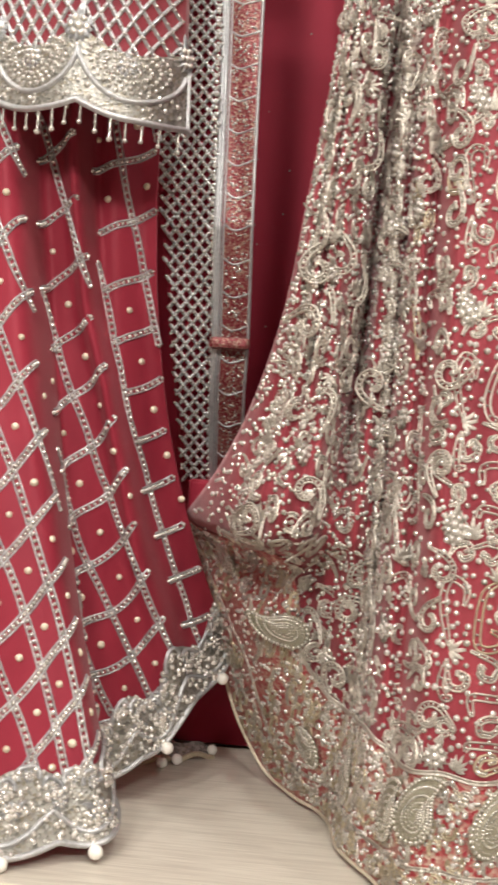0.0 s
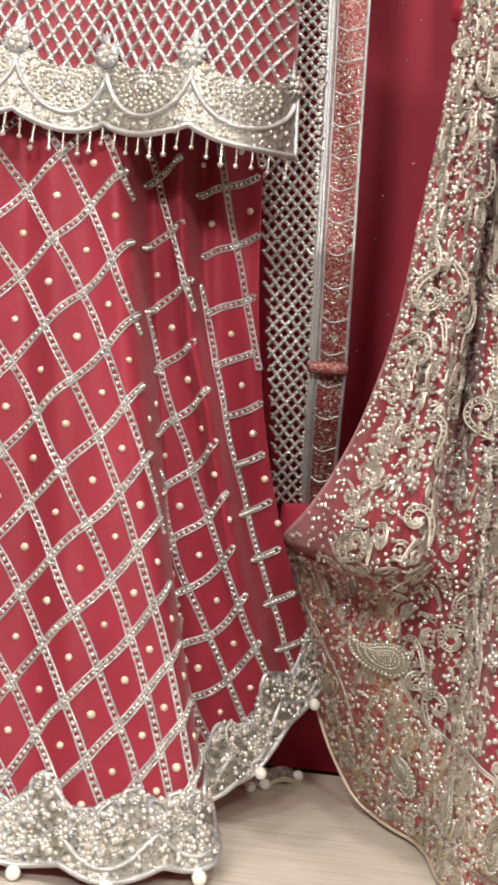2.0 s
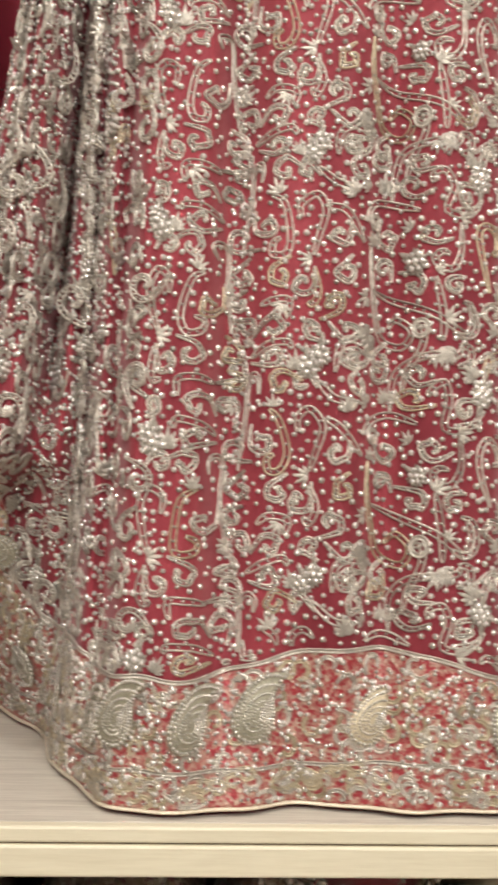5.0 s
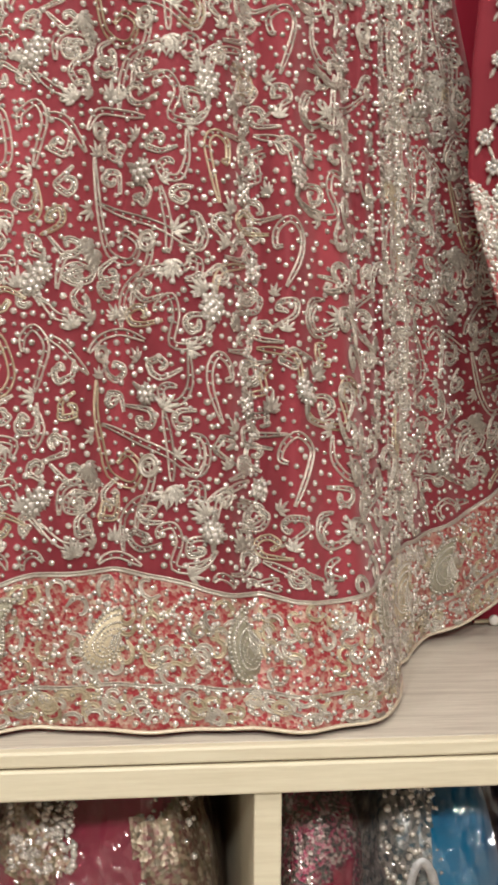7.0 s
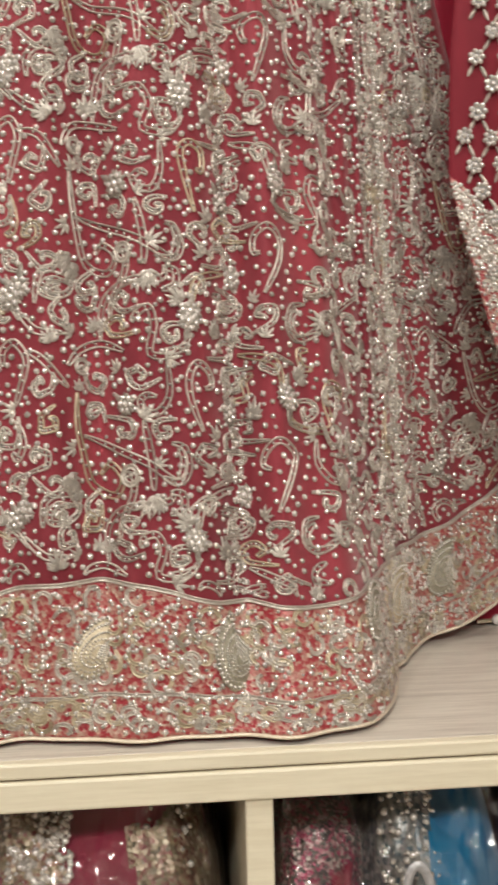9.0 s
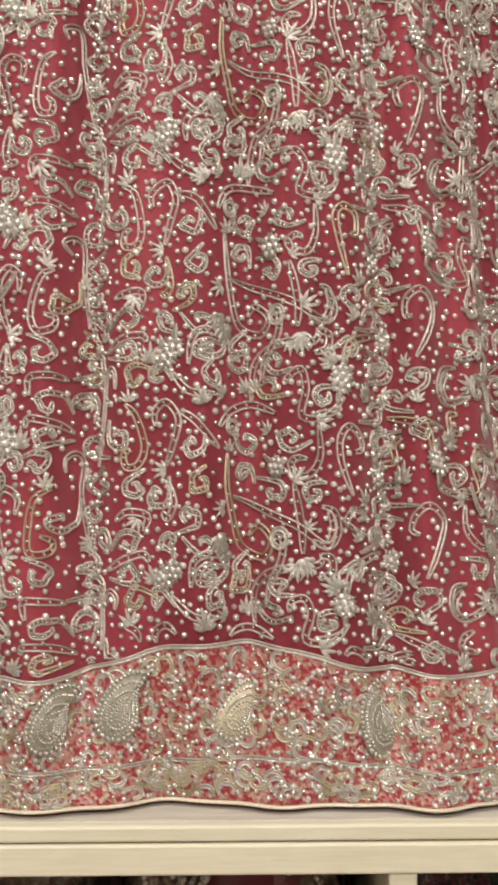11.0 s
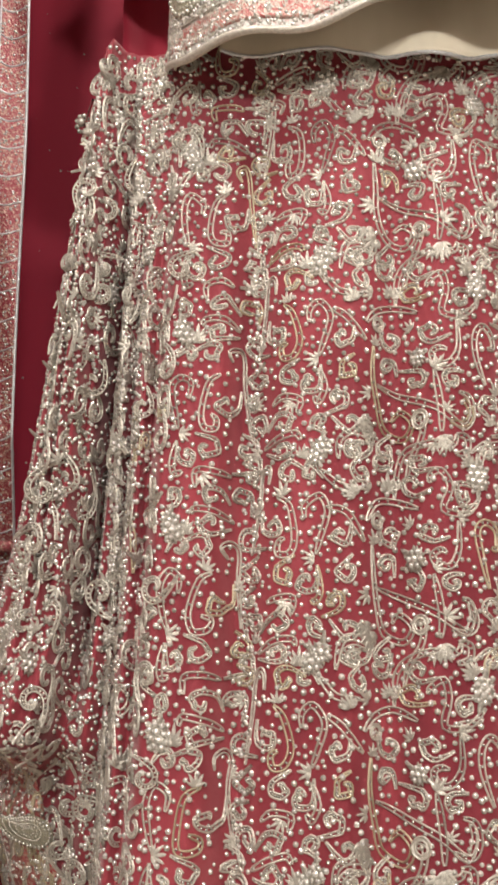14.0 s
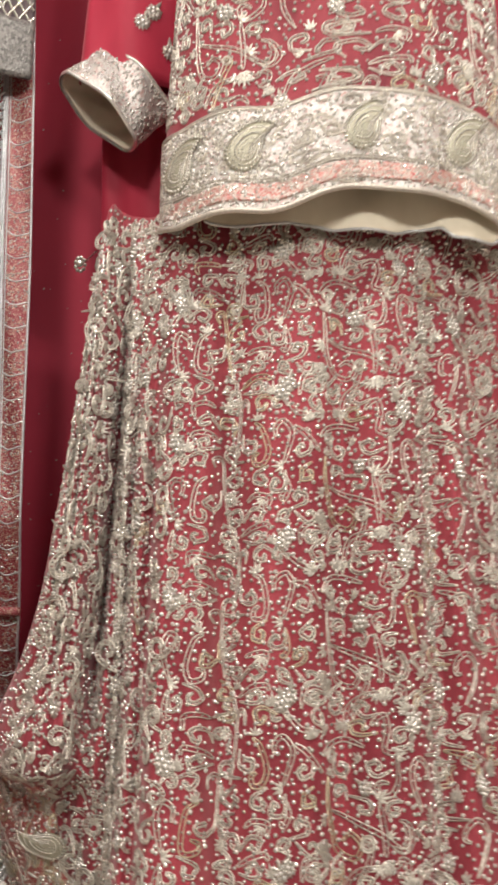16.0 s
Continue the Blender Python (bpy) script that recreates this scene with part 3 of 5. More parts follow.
def embroider(sheet, owner, spot, ok, ks, rs):
    for k in ks:
        for r in rs:
            jig = random.Random(k * 31 + r)
            for pts, w, b in (VINES if k > -2 else ()):
                path = smooth_path([(x + jig.uniform(-5, 5), y + jig.uniform(-5, 5)) for x, y in pts], 4)
                uv = [spot(x, y, k, r) for x, y in path]
                uv = [p for p in uv if ok(*p)]
                if len(uv) < 4 or (sheet is skirt and gathered(uv[len(uv) // 2][0]) and jig.random() < 0.75):
                    continue
                pp, nn = sheet.run(uv)
                (cord if jig.random() < 0.9 else gold).twin(pp, nn, w, 0.0016, 0.0009)
                if b:
                    for q in range(1, len(pp) - 1, 1):
                        if q % 2:
                            greys.dome(pp[q] + nn[q] * 0.0003, nn[q], 0.0014, 0.9, 5)
            for x, y, spin in FLOWERS:
                u, v = spot(x + jig.uniform(-6, 6), y + jig.uniform(-6, 6), k, r)
                if ok(u, v):
                    motif("flower", FLOWER, sheet, u, v, owner, spin + jig.uniform(-0.3, 0.3), jig.uniform(0.9, 1.12), FLOWER_BEADS)
            for x, y, spin in TULIPS:
                u, v = spot(x, y, k, r)
                if ok(u, v) and (k >= 0 or jig.random() < 0.8) and not (sheet is skirt and gathered(u) and jig.random() < 0.7):
                    motif("leaf_tuft", TULIP, sheet, u, v, owner, (-spin if k % 2 else spin) + jig.uniform(-0.3, 0.3), jig.uniform(0.65, 0.95))
            for x, y, spin in SPRIGS:
                u, v = spot(x, y, k, r)
                if ok(u, v) and not (sheet is skirt and gathered(u) and jig.random() < 0.7):
                    motif("sprig", SPRIG, sheet, u, v, owner, (-spin if k % 2 else spin) + jig.uniform(-0.4, 0.4), jig.uniform(0.8, 1.15))
            for x, y in RINGS:
                u, v = spot(x, y, k, r)
                if ok(u, v):
                    motif("ring", RING, sheet, u, v, owner, 0, jig.uniform(0.7, 1.1))
            for x, y in DOTS:
                u, v = spot(x + jig.uniform(-5, 5), y + jig.uniform(-5, 5), k, r)
                if ok(u, v) and (k > -2 or jig.random() < 0.9):
                    p, n = sheet.at(u, v, 0.0003)
                    (beads if jig.random() < 0.85 else greys).dome(p, n, jig.uniform(0.0018, 0.0030), 0.85, 7)


embroider(skirt, lehenga, place, on_skirt, range(-3, 4), range(-4, 3))


def curl_mesh(turn):
    """A beaded scroll with a stalk, lying flat."""
    p, nz = Pile(), Vector((0, 0, 1))
    pts = [(0.012 * (1 - 0.085 * q) * math.cos(turn * q * 0.75), 0.012 * (1 - 0.085 * q) * math.sin(turn * q * 0.75)) for q in range(9)]
    pts = smooth_path([(0.0105, -turn * 0.022), (0.0122, -turn * 0.011)] + pts, 4)
    p.twin([Vector((x, y, 0)) for x, y in pts], [nz] * len(pts), 0.0022, 0.0016, 0.0009)
    for x, y in pts[1:-1:2]:
        p.dome(Vector((x, y, 0.0003)), nz, 0.0014, 0.9, 5)
    me = p.mesh("curl")
    me.materials.append(ZARI)
    return me


CURLS = (curl_mesh(1), curl_mesh(-1))
put = []
for _ in range(7000):
    u, v = rnd.uniform(0.05, 0.262), 0.02 + 0.96 * rnd.random() ** 0.75
    if len(put) < 290 and on_skirt(u, v):
        p = skirt.at(u, v)[0]
        if all((p - q).length > 0.0225 for q in put):
            put.append(p)
            motif("curl", CURLS[len(put) % 2], skirt, u, v, lehenga, rnd.uniform(0, 6.3), rnd.uniform(0.85, 1.15))

scrolls = 0
for _ in range(9000):
    u, v = rnd.choice((rnd.uniform(0.27, 0.415), rnd.uniform(0.69, 0.79))), 0.02 + 0.9 * rnd.random() ** 0.8
    if scrolls < 190 and on_skirt(u, v):
        p = skirt.at(u, v)[0]
        if all((p - q).length > 0.027 for q in put):
            put.append(p)
            scrolls += 1
            motif("scroll", CURLS[scrolls % 2], skirt, u, v, lehenga, rnd.uniform(0, 6.3), rnd.uniform(0.75, 1.05))

# the tucked side is thick with beads
for _ in range(2700):
    u, v = rnd.uniform(0.01, 0.26), 0.02 + 0.96 * rnd.random() ** 0.75
    if on_skirt(u, v):
        p, n = skirt.at(u, v, 0.0003)
        (beads if rnd.random() < 0.6 else greys).dome(p, n, rnd.uniform(0.0015, 0.0027), 0.8, 6)

# small scrolls and beads right up to the open edge and the tucked tip
for k in range(75):
    v = 0.04 + 0.88 * (k + rnd.random()) / 75
    u = rnd.uniform(0.026, 0.055)
    if v < border_line(u) - 0.012:
        motif("edge_scroll", CURLS[k % 2], skirt, u, v, lehenga, rnd.uniform(0, 6.3), rnd.uniform(0.5, 0.65))
for _ in range(420):
    u, v = rnd.uniform(0.004, 0.06), 0.3 + 0.66 * rnd.random()
    if v < border_line(u):
        p, n = skirt.at(u, v, 0.0003)
        (beads if rnd.random() < 0.6 else greys).dome(p, n, rnd.uniform(0.0015, 0.0027), 0.8, 6)

# seams of the panels, thick with beads and leaves
for k in range(-2, 4):
    us = U0 + PANEL * (k if 0 <= k < 2 else 1 + 1.35 * (k - 1) if k > 1 else -1.35 + 2.6 * (k + 1))
    v = 0.02
    while v < 0.9:
        if on_skirt(us, v):
            for _ in range(2):
                p, n = skirt.at(us + rnd.gauss(0, 0.004), v + rnd.uniform(-0.006, 0.006), 0.0004)
                (greys if rnd.random() < 0.6 else beads).dome(p, n, rnd.uniform(0.0016, 0.003), 0.8, 6)
        v += 0.009
    for q in range(15):
        v = 0.03 + q * 0.058 + rnd.uniform(-0.008, 0.008)
        if on_skirt(us, v):
            motif("leaf_tuft", TULIP, skirt, us + rnd.uniform(-0.006, 0.006), v, lehenga, rnd.uniform(-2, 2), rnd.uniform(0.6, 0.95))

# border: double cord at its top, another low down, piping at the hem, paisleys and thick beadwork
N = 300
lead = [(i / N, 0.0) for i in range(N + 1)]
border.line(lines, [p for p in lead if p[0] > 0.16], 0.0019, 0.0018)
border.line(lines, [(u, 0.72 + 0.02 * math.sin(u * 40)) for u, _ in lead], 0.0017, 0.0016)
pip = Pile()
border.line(pip, [(u, 1.0) for u, _ in lead], 0.0015, 0.0024, profile=ROUND)
part("piping", pip.mesh("piping"), PIPING, lehenga, "cream piping along the hem")


def paisley_mesh(name):
    """A comma of silver beads round a padded heart."""
    rim, heart = Pile(), Pile()
    def bez(p, n):
        return [tuple((1 - t) ** 3 * a + 3 * t * (1 - t) ** 2 * b + 3 * t * t * (1 - t) * c + t**3 * d for a, b, c, d in zip(*p)) for t in (k / n for k in range(n))]
    right = bez(((0.0135, -0.008), (0.0140, 0.006), (0.003, 0.010), (0.012, 0.027)), 14)
    left = bez(((0.012, 0.027), (-0.006, 0.027), (-0.0135, 0.008), (-0.0135, -0.008)), 15)
    foot = [(0.0135 * math.cos(a), -0.008 + 0.0135 * math.sin(a)) for a in (math.pi + math.pi * k / 11 for k in range(11))]
    out = right + left + foot
    for s in (1.0, 0.78):
        for x, y in out:
            rim.dome(Vector((x * s + (1 - s) * 0.002, y * s - (1 - s) * 0.004, 0.0008)), Vector((0, 0, 1)), 0.0017, 0.9, 6)
    ribs = Random_ribs(out)
    heart.add(*ribs)
    for s, skip in ((0.57, 1), (0.39, 2), (0.22, 3)):
        for x, y in out[::skip]:
            rim.dome(Vector((x * s + (1 - s) * 0.002, y * s - (1 - s) * 0.004, 0.0022)), Vector((0, 0, 1)), 0.0012, 0.9, 5)
    a, b = rim.mesh(name + "_rim"), heart.mesh(name)
    return a, b


def Random_ribs(out):
    vs = [Vector((0, -0.003, 0.003))] + [Vector((x * 0.72, y * 0.72 - 0.002, 0.0022)) for x, y in out] + [Vector((x * 1.12, y * 1.1, -0.0004)) for x, y in out]
    n = len(out)
    fs = [(0, 1 + i, 1 + (i + 1) % n) for i in range(n)] + [(1 + i, 1 + n + i, 1 + n + (i + 1) % n, 1 + (i + 1) % n) for i in range(n)]
    return vs, fs


PAIS_RIM, PAIS = paisley_mesh("paisley")
PAIS_RIM.materials.append(GREY_BEAD)
PAIS.materials.append(OLIVE)
PAIS_GOLD = PAIS.copy()
PAIS_GOLD.materials.clear()
PAIS_GOLD.materials.append(ZARI_GOLD)
for u, v, spin, gd in ((0.05, 0.35, 1.9, 0), (0.138, 0.27, 1.75, 0), (0.206, 0.48, 1.75, 0), (0.30, 0.42, 0.6, 1), (0.382, 0.40, -0.35, 0), (0.407, 0.28, -0.3, 0), (0.454, 0.30, -0.35, 0), (0.489, 0.32, -0.3, 0), (0.551, 0.42, -0.55, 1), (0.623, 0.42, 0.45, 0),
                       (0.714, 0.22, -0.25, 0), (0.80, 0.40, -0.2, 1), (0.883, 0.40, -0.15, 0), (0.943, 0.45, -0.1, 0), (0.985, 0.35, -0.1, 0)):
    ob = part("paisley", PAIS_GOLD if gd else PAIS, None, lehenga)
    ob.matrix_local = border.frame_at(u, v, spin, 0.0012) @ Matrix.Scale(1.12, 4)
    part("paisley_rim", PAIS_RIM, None, ob, "silver bead rim")
for _ in range(4300):
    u, v = rnd.random(), rnd.uniform(0.03, 0.97)
    p, n = border.at(u, v, 0.0003)
    rnd.choice((beads, greys, beads)).dome(p, n, rnd.uniform(0.0014, 0.0028), 0.75, 6)
for _ in range(760):
    u, v = rnd.random(), rnd.choice((rnd.uniform(0.05, 0.66), rnd.uniform(0.76, 0.95)))
    motif_kind = rnd.random()
    a = rnd.uniform(0, 6.3)
    ru, rv = 0.006, 0.09 if v < 0.7 else 0.06
    uv = [(u + ru * math.cos(a + t * 0.9) * (1 - t * 0.12), v + rv * math.sin(a + t * 0.9) * (1 - t * 0.12)) for t in range(6)]
    if all(0.02 < q < 0.98 for p in uv for q in p):
        border.line(gold if motif_kind < 0.5 else cord, smooth_path(uv, 3), 0.0019, 0.0018, taper=0.4)
# beads sewn close along the skirt's open edge
for k in range(150):
    p, n = skirt.at(0.004 + 0.012 * rnd.random(), 0.03 + 0.9 * k / 150, 0.0002)
    (beads if k % 3 else greys).dome(p, n, rnd.uniform(0.0018, 0.0030), 0.9, 6)

tie = Pile()
tie.tube([Vector((0.030, 1.03, 1.612)), Vector((0.015, 1.08, 1.618)), Vector((0.004, 1.115, 1.622))], 0.0012)
for k in range(9):
    a = 2 * math.pi * k / 9
    tie.dome(Vector((0.002 + 0.006 * math.cos(a), 1.118, 1.624 + 0.009 * math.sin(a))), Vector((0, -1, 0)), 0.0028, 1.0, 7)
tie.dome(Vector((0.002, 1.114, 1.624)), Vector((0, -1, 0)), 0.005, 1.0, 8)
part("tie_tassel", tie.mesh("tie_tassel"), GREY_BEAD, lehenga, "dull silver tie tassel", "stuff")
part("vine_cord", cord.mesh("vine_cord"), ZARI, lehenga, "pale gold couched vine cords", "stuff")
part("gold_cord", gold.mesh("gold_cord"), ZARI_GOLD, lehenga, "antique gold couched cords", "stuff")
part("border_cord", lines.mesh("border_cord"), ZARI, lehenga, "double cord edging of the border")
part("silver_beadwork", beads.mesh("silver_beadwork"), BEAD, lehenga, "small silver beads", "stuff")
part("dull_beadwork", greys.mesh("dull_beadwork"), GREY_BEAD, lehenga, "small dull silver beads", "stuff")

# ---- the silver and red outfit beside it ----
outfit = thing("latticed_skirt", "red skirt with silver bead lattice and scalloped hem", "skirt")
AU, AV = 420, 180
AH = curve_through([(0, -0.62, 0.945, 0.775), (0.3, -0.42, 0.915, 0.770), (0.55, -0.27, 0.918, 0.768), (0.70, -0.145, 0.945, 0.768), (0.745, -0.122, 0.975, 0.775),
                    (0.79, -0.160, 1.075, 0.778), (0.854, -0.130, 1.13, 0.79), (0.93, -0.094, 1.165, 0.835), (1, -0.060, 1.20, 0.885)], AU)
AT = curve_through([(0, -0.62, 1.06, 1.43), (0.3, -0.475, 1.055, 1.43), (0.7, -0.285, 1.06, 1.43), (0.75, -0.262, 1.065, 1.43), (0.854, -0.212, 1.065, 1.43), (1, -0.150, 1.075, 1.43)], AU)
U = np.linspace(0, 1, AU)[None, :]
V = np.linspace(0, 1, AV)[:, None]
AP = np.empty((AV, AU, 3))
GA = V ** (1.25 + 1.5 * U**5)
for c in (0, 1):
    AP[..., c] = AT[None, :, c] * (1 - GA) + AH[None, :, c] * GA
AP[..., 2] = AT[None, :, 2] * (1 - V) + AH[None, :, 2] * V - 0.008 * np.abs(np.sin(math.pi * U / 0.085)) * np.clip((V - 0.8) / 0.2, 0, 1)


def step(x, w):
    return 1 / (1 + np.exp(-np.clip(x / w, -40, 40)))


def pleat_edge(v):
    """Where the second pleat laps over the third, down the skirt."""
    return np.interp(v, (0.0, 0.15, 0.36, 0.48, 0.6, 0.84, 1.0), (0.85, 0.852, 0.873, 0.902, 0.918, 0.934, 0.936))


SECOND = pleat_edge(V)
AP[..., 1] += (1 - 0.7 * V) * (0.038 * step(U - 0.754, 0.003) + 0.034 * step(U - SECOND - 0.002, 0.003) - 0.03 - 0.02 * gauss(U, 0.735, 0.03) - 0.02 * gauss(U, SECOND - 0.014, 0.02))
AP[..., 1] += 0.006 * np.sin(U * 26 + 1.2 * V) * (0.4 + V) + 0.004 * np.sin(U * 61 - 2 * V)
AP[..., 1] += 0.012 * gauss(U, 0.45, 0.02) * (1 - V)
AP[..., 2] = np.maximum(AP[..., 2], SHELF_Z + 0.004)
askirt = Cloth(AP)
part("cloth", askirt.mesh("latticed_cloth"), PLEAT_RED, outfit, "bright red silk in deep pleats")

alat, adot, asil, abead = Pile(), Pile(), Pile(), Pile()


def a_line(u):
    """Where the scalloped hem border begins."""
    return 0.908 + 0.018 * abs(math.sin(math.pi * u / 0.085 + 0.4)) - 0.008 * math.sin(u * 90)


def lattice(lo, hi, cu, cv, columns, rows):
    """Beaded double cords that cross in a slanting net, with a sequin in every cell; cu and cv bend the net over one pleat."""
    def spot(a, b):
        t = (1, a, b, a * a, a * b, b * b, b**3)
        return sum(p * q for p, q in zip(cu, t)), sum(p * q for p, q in zip(cv, t))

    def inside(u, v):
        return lo(v) <= u <= hi(v) and 0.01 < v < a_line(u) + 0.01

    for a in columns:
        for b in rows:
            for da, db in ((0, 1), (1, 0)):
                bow = rnd.uniform(-0.03, 0.03)
                uv = [spot(a + (da * t / 8) + db * bow * math.sin(math.pi * t / 8), b + (db * t / 8) + da * bow * math.sin(math.pi * t / 8)) for t in range(9)]
                uv = [w for w in uv if inside(*w)]
                if len(uv) > 1:
                    pp, nn = askirt.run(uv, 0.0040)
                    if len(pp) > 1:
                        alat.twin(pp, nn, 0.0027, 0.0015, 0.0009, 0.0)
                        for p, n in zip(pp, nn):
                            abead.dome(p + n * 0.0003, n, rnd.uniform(0.0020, 0.0025), 1.2, 6)
            c = spot(a + 0.5, b + 0.5)
            if inside(*c) and rnd.random() < 0.96:
                p, n = askirt.at(*c, 0.0004)
                adot.dome(p, n, rnd.uniform(0.0028, 0.0038), 0.6, 8)


LAT_A_U = (0.34448, 0.06851, 0.07802, 0.00075, -0.00379, -0.00557, 0.00013)
LAT_A_V = (0.23664, -0.06486, 0.05428, 0.00177, 0.00372, 0.00194, -0.00010)
LAT_B_U = (0.68257, 0.10421, 0.04055, -0.00000, -0.00535, -0.00155, 0.00000)
LAT_B_V = (0.18616, -0.05045, 0.07051, 0.00000, 0.00533, 0.00043, 0.00000)
LAT_C_U = (0.83826, 0.08137, 0.02502, 0.00000, 0.00263, -0.00128, 0.00000)
LAT_C_V = (0.15690, -0.01512, 0.08825, -0.00000, 0.00941, -0.00066, 0.00000)
lattice(lambda v: 0.0, lambda v: 0.752, LAT_A_U, LAT_A_V, range(-9, 6), range(-2, 12))
lattice(lambda v: 0.757, lambda v: float(pleat_edge(v)) - 0.001, LAT_B_U, LAT_B_V, range(-3, 4), range(-3, 13))
lattice(lambda v: float(pleat_edge(v)) + 0.005, lambda v: 1.0, LAT_C_U, LAT_C_V, range(-3, 4), range(-3, 12))
hem = np.empty((20, 260, 3))
for i in range(260):
    u = i / 259
    for j in range(20):
        hem[j, i] = askirt.at(u, a_line(u) + (1 - a_line(u)) * j / 19, 0.002)[0]
ahem = Cloth(hem)
part("hem_border", ahem.mesh("hem_border"), SILVER_GROUND, outfit, "silver zari hem border with bead clusters")
ahem.line(asil, [(i / 300, 0.99) for i in range(301)], 0.0026, 0.003, profile=ROUND)
ahem.line(asil, [(i / 400, 0.55 + 0.28 * abs(math.sin(math.pi * i / 400 / 0.085))) for i in range(401)], 0.0022, 0.0026, profile=ROUND)
for _ in range(1500):
    u, v = rnd.random(), rnd.uniform(0.0, 0.97)
    p, n = ahem.at(u, v, 0.0003)
    abead.dome(p, n, rnd.uniform(0.0018, 0.0034), 0.9, 6)
SIL_FLOWER = FLOWER.copy()
SIL_FLOWER.materials.clear()
SIL_FLOWER.materials.append(SILVER)
for k in range(46):
    u = (k + 0.5) / 46
    ahem.line(asil, [(u + 0.0095 * math.cos(a), 0.10 + 0.1 * (k % 2) - 0.14 * math.sin(a)) for a in np.linspace(-0.3, math.pi + 0.3, 14)], 0.0020, 0.0024, profile=ROUND)
    motif("flower", SIL_FLOWER, ahem, u, 0.12 + 0.1 * (k % 2), outfit, rnd.uniform(-2, 2), rnd.uniform(0.4, 0.6), FLOWER_BEADS)
for k in range(24):
    motif("flower", SIL_FLOWER, ahem, (k + 0.5) / 24, rnd.uniform(0.35, 0.6), outfit, rnd.uniform(-2, 2), rnd.uniform(0.7, 1.0), FLOWER_BEADS)
part("lattice_cord", alat.mesh("lattice_cord"), SILVER, outfit, "silver cord lattice", "stuff")
part("sequin", adot.mesh("sequin"), PIPING, outfit, "small pale gold sequins", "stuff")
part("hem_cord", asil.mesh("hem_cord"), SILVER, outfit, "thick silver scallop cord")
part("beadwork", abead.mesh("lattice_beadwork"), BEAD, outfit, "tiny silver beads", "stuff")


def ball(r, seg=16, rings=10):
    bm = bmesh.new()
    bmesh.ops.create_uvsphere(bm, u_segments=seg, v_segments=rings, radius=r)
    for f in bm.faces:
        f.smooth = True
    me = bpy.data.meshes.new("pearl")
    bm.to_mesh(me)
    bm.free()
    me.materials.append(PEARL)
    return me


PEARL_ME = ball(0.006)
for u in [0.04 + 0.085 * k for k in range(12)]:
    p, n = askirt.at(u, 1.0, 0.004)
    ob = part("pearl", PEARL_ME, None, outfit)
    ob.location = (p.x, p.y - 0.002, max(p.z - 0.005, SHELF_Z + 0.006))

# tail of the skirt's underlayer, lying on the shelf behind
tail = thing("underskirt_hem", "gold underskirt hem with pearls lying on the shelf", "underskirt")
tu, tv = np.meshgrid(np.linspace(0, 1, 30), np.linspace(0, 1, 16))
tp = np.stack([-0.25 + 0.165 * tu, 1.20 + 0.125 * tu - 0.02 * tv, SHELF_Z + 0.003 + 0.05 * (1 - tv) * (1 - tu * 0.9) + 0.003 * np.sin(tu * 30)], 2)
tcl = Cloth(tp)
part("cloth", tcl.mesh("underskirt_cloth"), SILVER_GROUND, tail)
tpile = Pile()
tcl.line(tpile, [(k / 40, 1.0) for k in range(41)], 0.003, 0.004, profile=ROUND)
part("edging", tpile.mesh("edging"), ZARI_GOLD, tail, "gold edging cord")
for x, y in ((-0.131, 1.250), (-0.118, 1.268), (-0.088, 1.322)):
    ob = part("pearl", PEARL_ME, None, tail)
    ob.location = (x, y - 0.008, SHELF_Z + 0.0065)

# ---- the netted tunic above that skirt ----
tunic = thing("netted_tunic", "red tunic with silver bead net and scalloped band", "tunic")
KU, KV = 200, 60
U = np.linspace(0, 1, KU)[None, :]
V = np.linspace(0, 1, KV)[:, None]
KX = -0.72 + 0.605 * U + 0 * V
kh = 1.361 - 0.075 * (KX + 0.115) - 0.011 * np.abs(np.sin(math.pi * (KX + 0.118) / 0.080)) ** 0.7
KP = np.stack([KX - 0.02 * (1 - V) * U, 1.0 + 0.01 * np.sin(KX * 38) * V + 0.006 * np.sin(KX * 17 + 1) + 0.05 * np.clip((U - 0.93) / 0.07, 0, 1) ** 2, 1.95 * (1 - V) + kh * V], 2)
ktop = Cloth(KP)
part("cloth", ktop.mesh("tunic_cloth"), RED, tunic, "red net cloth")
KB = np.empty((24, 240, 3))
band0 = 0.112
for i in range(240):
    u = i / 239
    for j in range(24):
        KB[j, i] = ktop.at(u, 1 - (band0 - 0.02 * abs(math.sin(math.pi * (0.605 * u - 0.602) / 0.080))) * (1 - j / 23), 0.0025)[0]
kband = Cloth(KB)
part("band", kband.mesh("tunic_band"), SILVER_GROUND, tunic, "scalloped silver and gold embroidered band")
knet, kcord, kbead = Pile(), Pile(), Pile()
cw, ch = 0.0135, 0.021
for i in range(-70, 120):
    for sgn in (1, -1):
        uv = []
        for t in range(0, 34):
            v = 0.25 + t / 33 * 0.67
            zz = (v - 0.25) * 0.57
            x = i * cw + sgn * zz * cw / ch
            u = (x + 0.60) / 0.605
            if 0 < u < 1:
                uv.append((u, v))
        if len(uv) > 2:
            pp, nn = ktop.line(knet, uv, 0.0019, 0.0022, profile=ROUND, step=0.006)
            for a, n in zip(pp, nn):
                kbead.dome(a + n * 0.0018, n, 0.0016, 0.9, 5)
S = 0.080 / 0.605
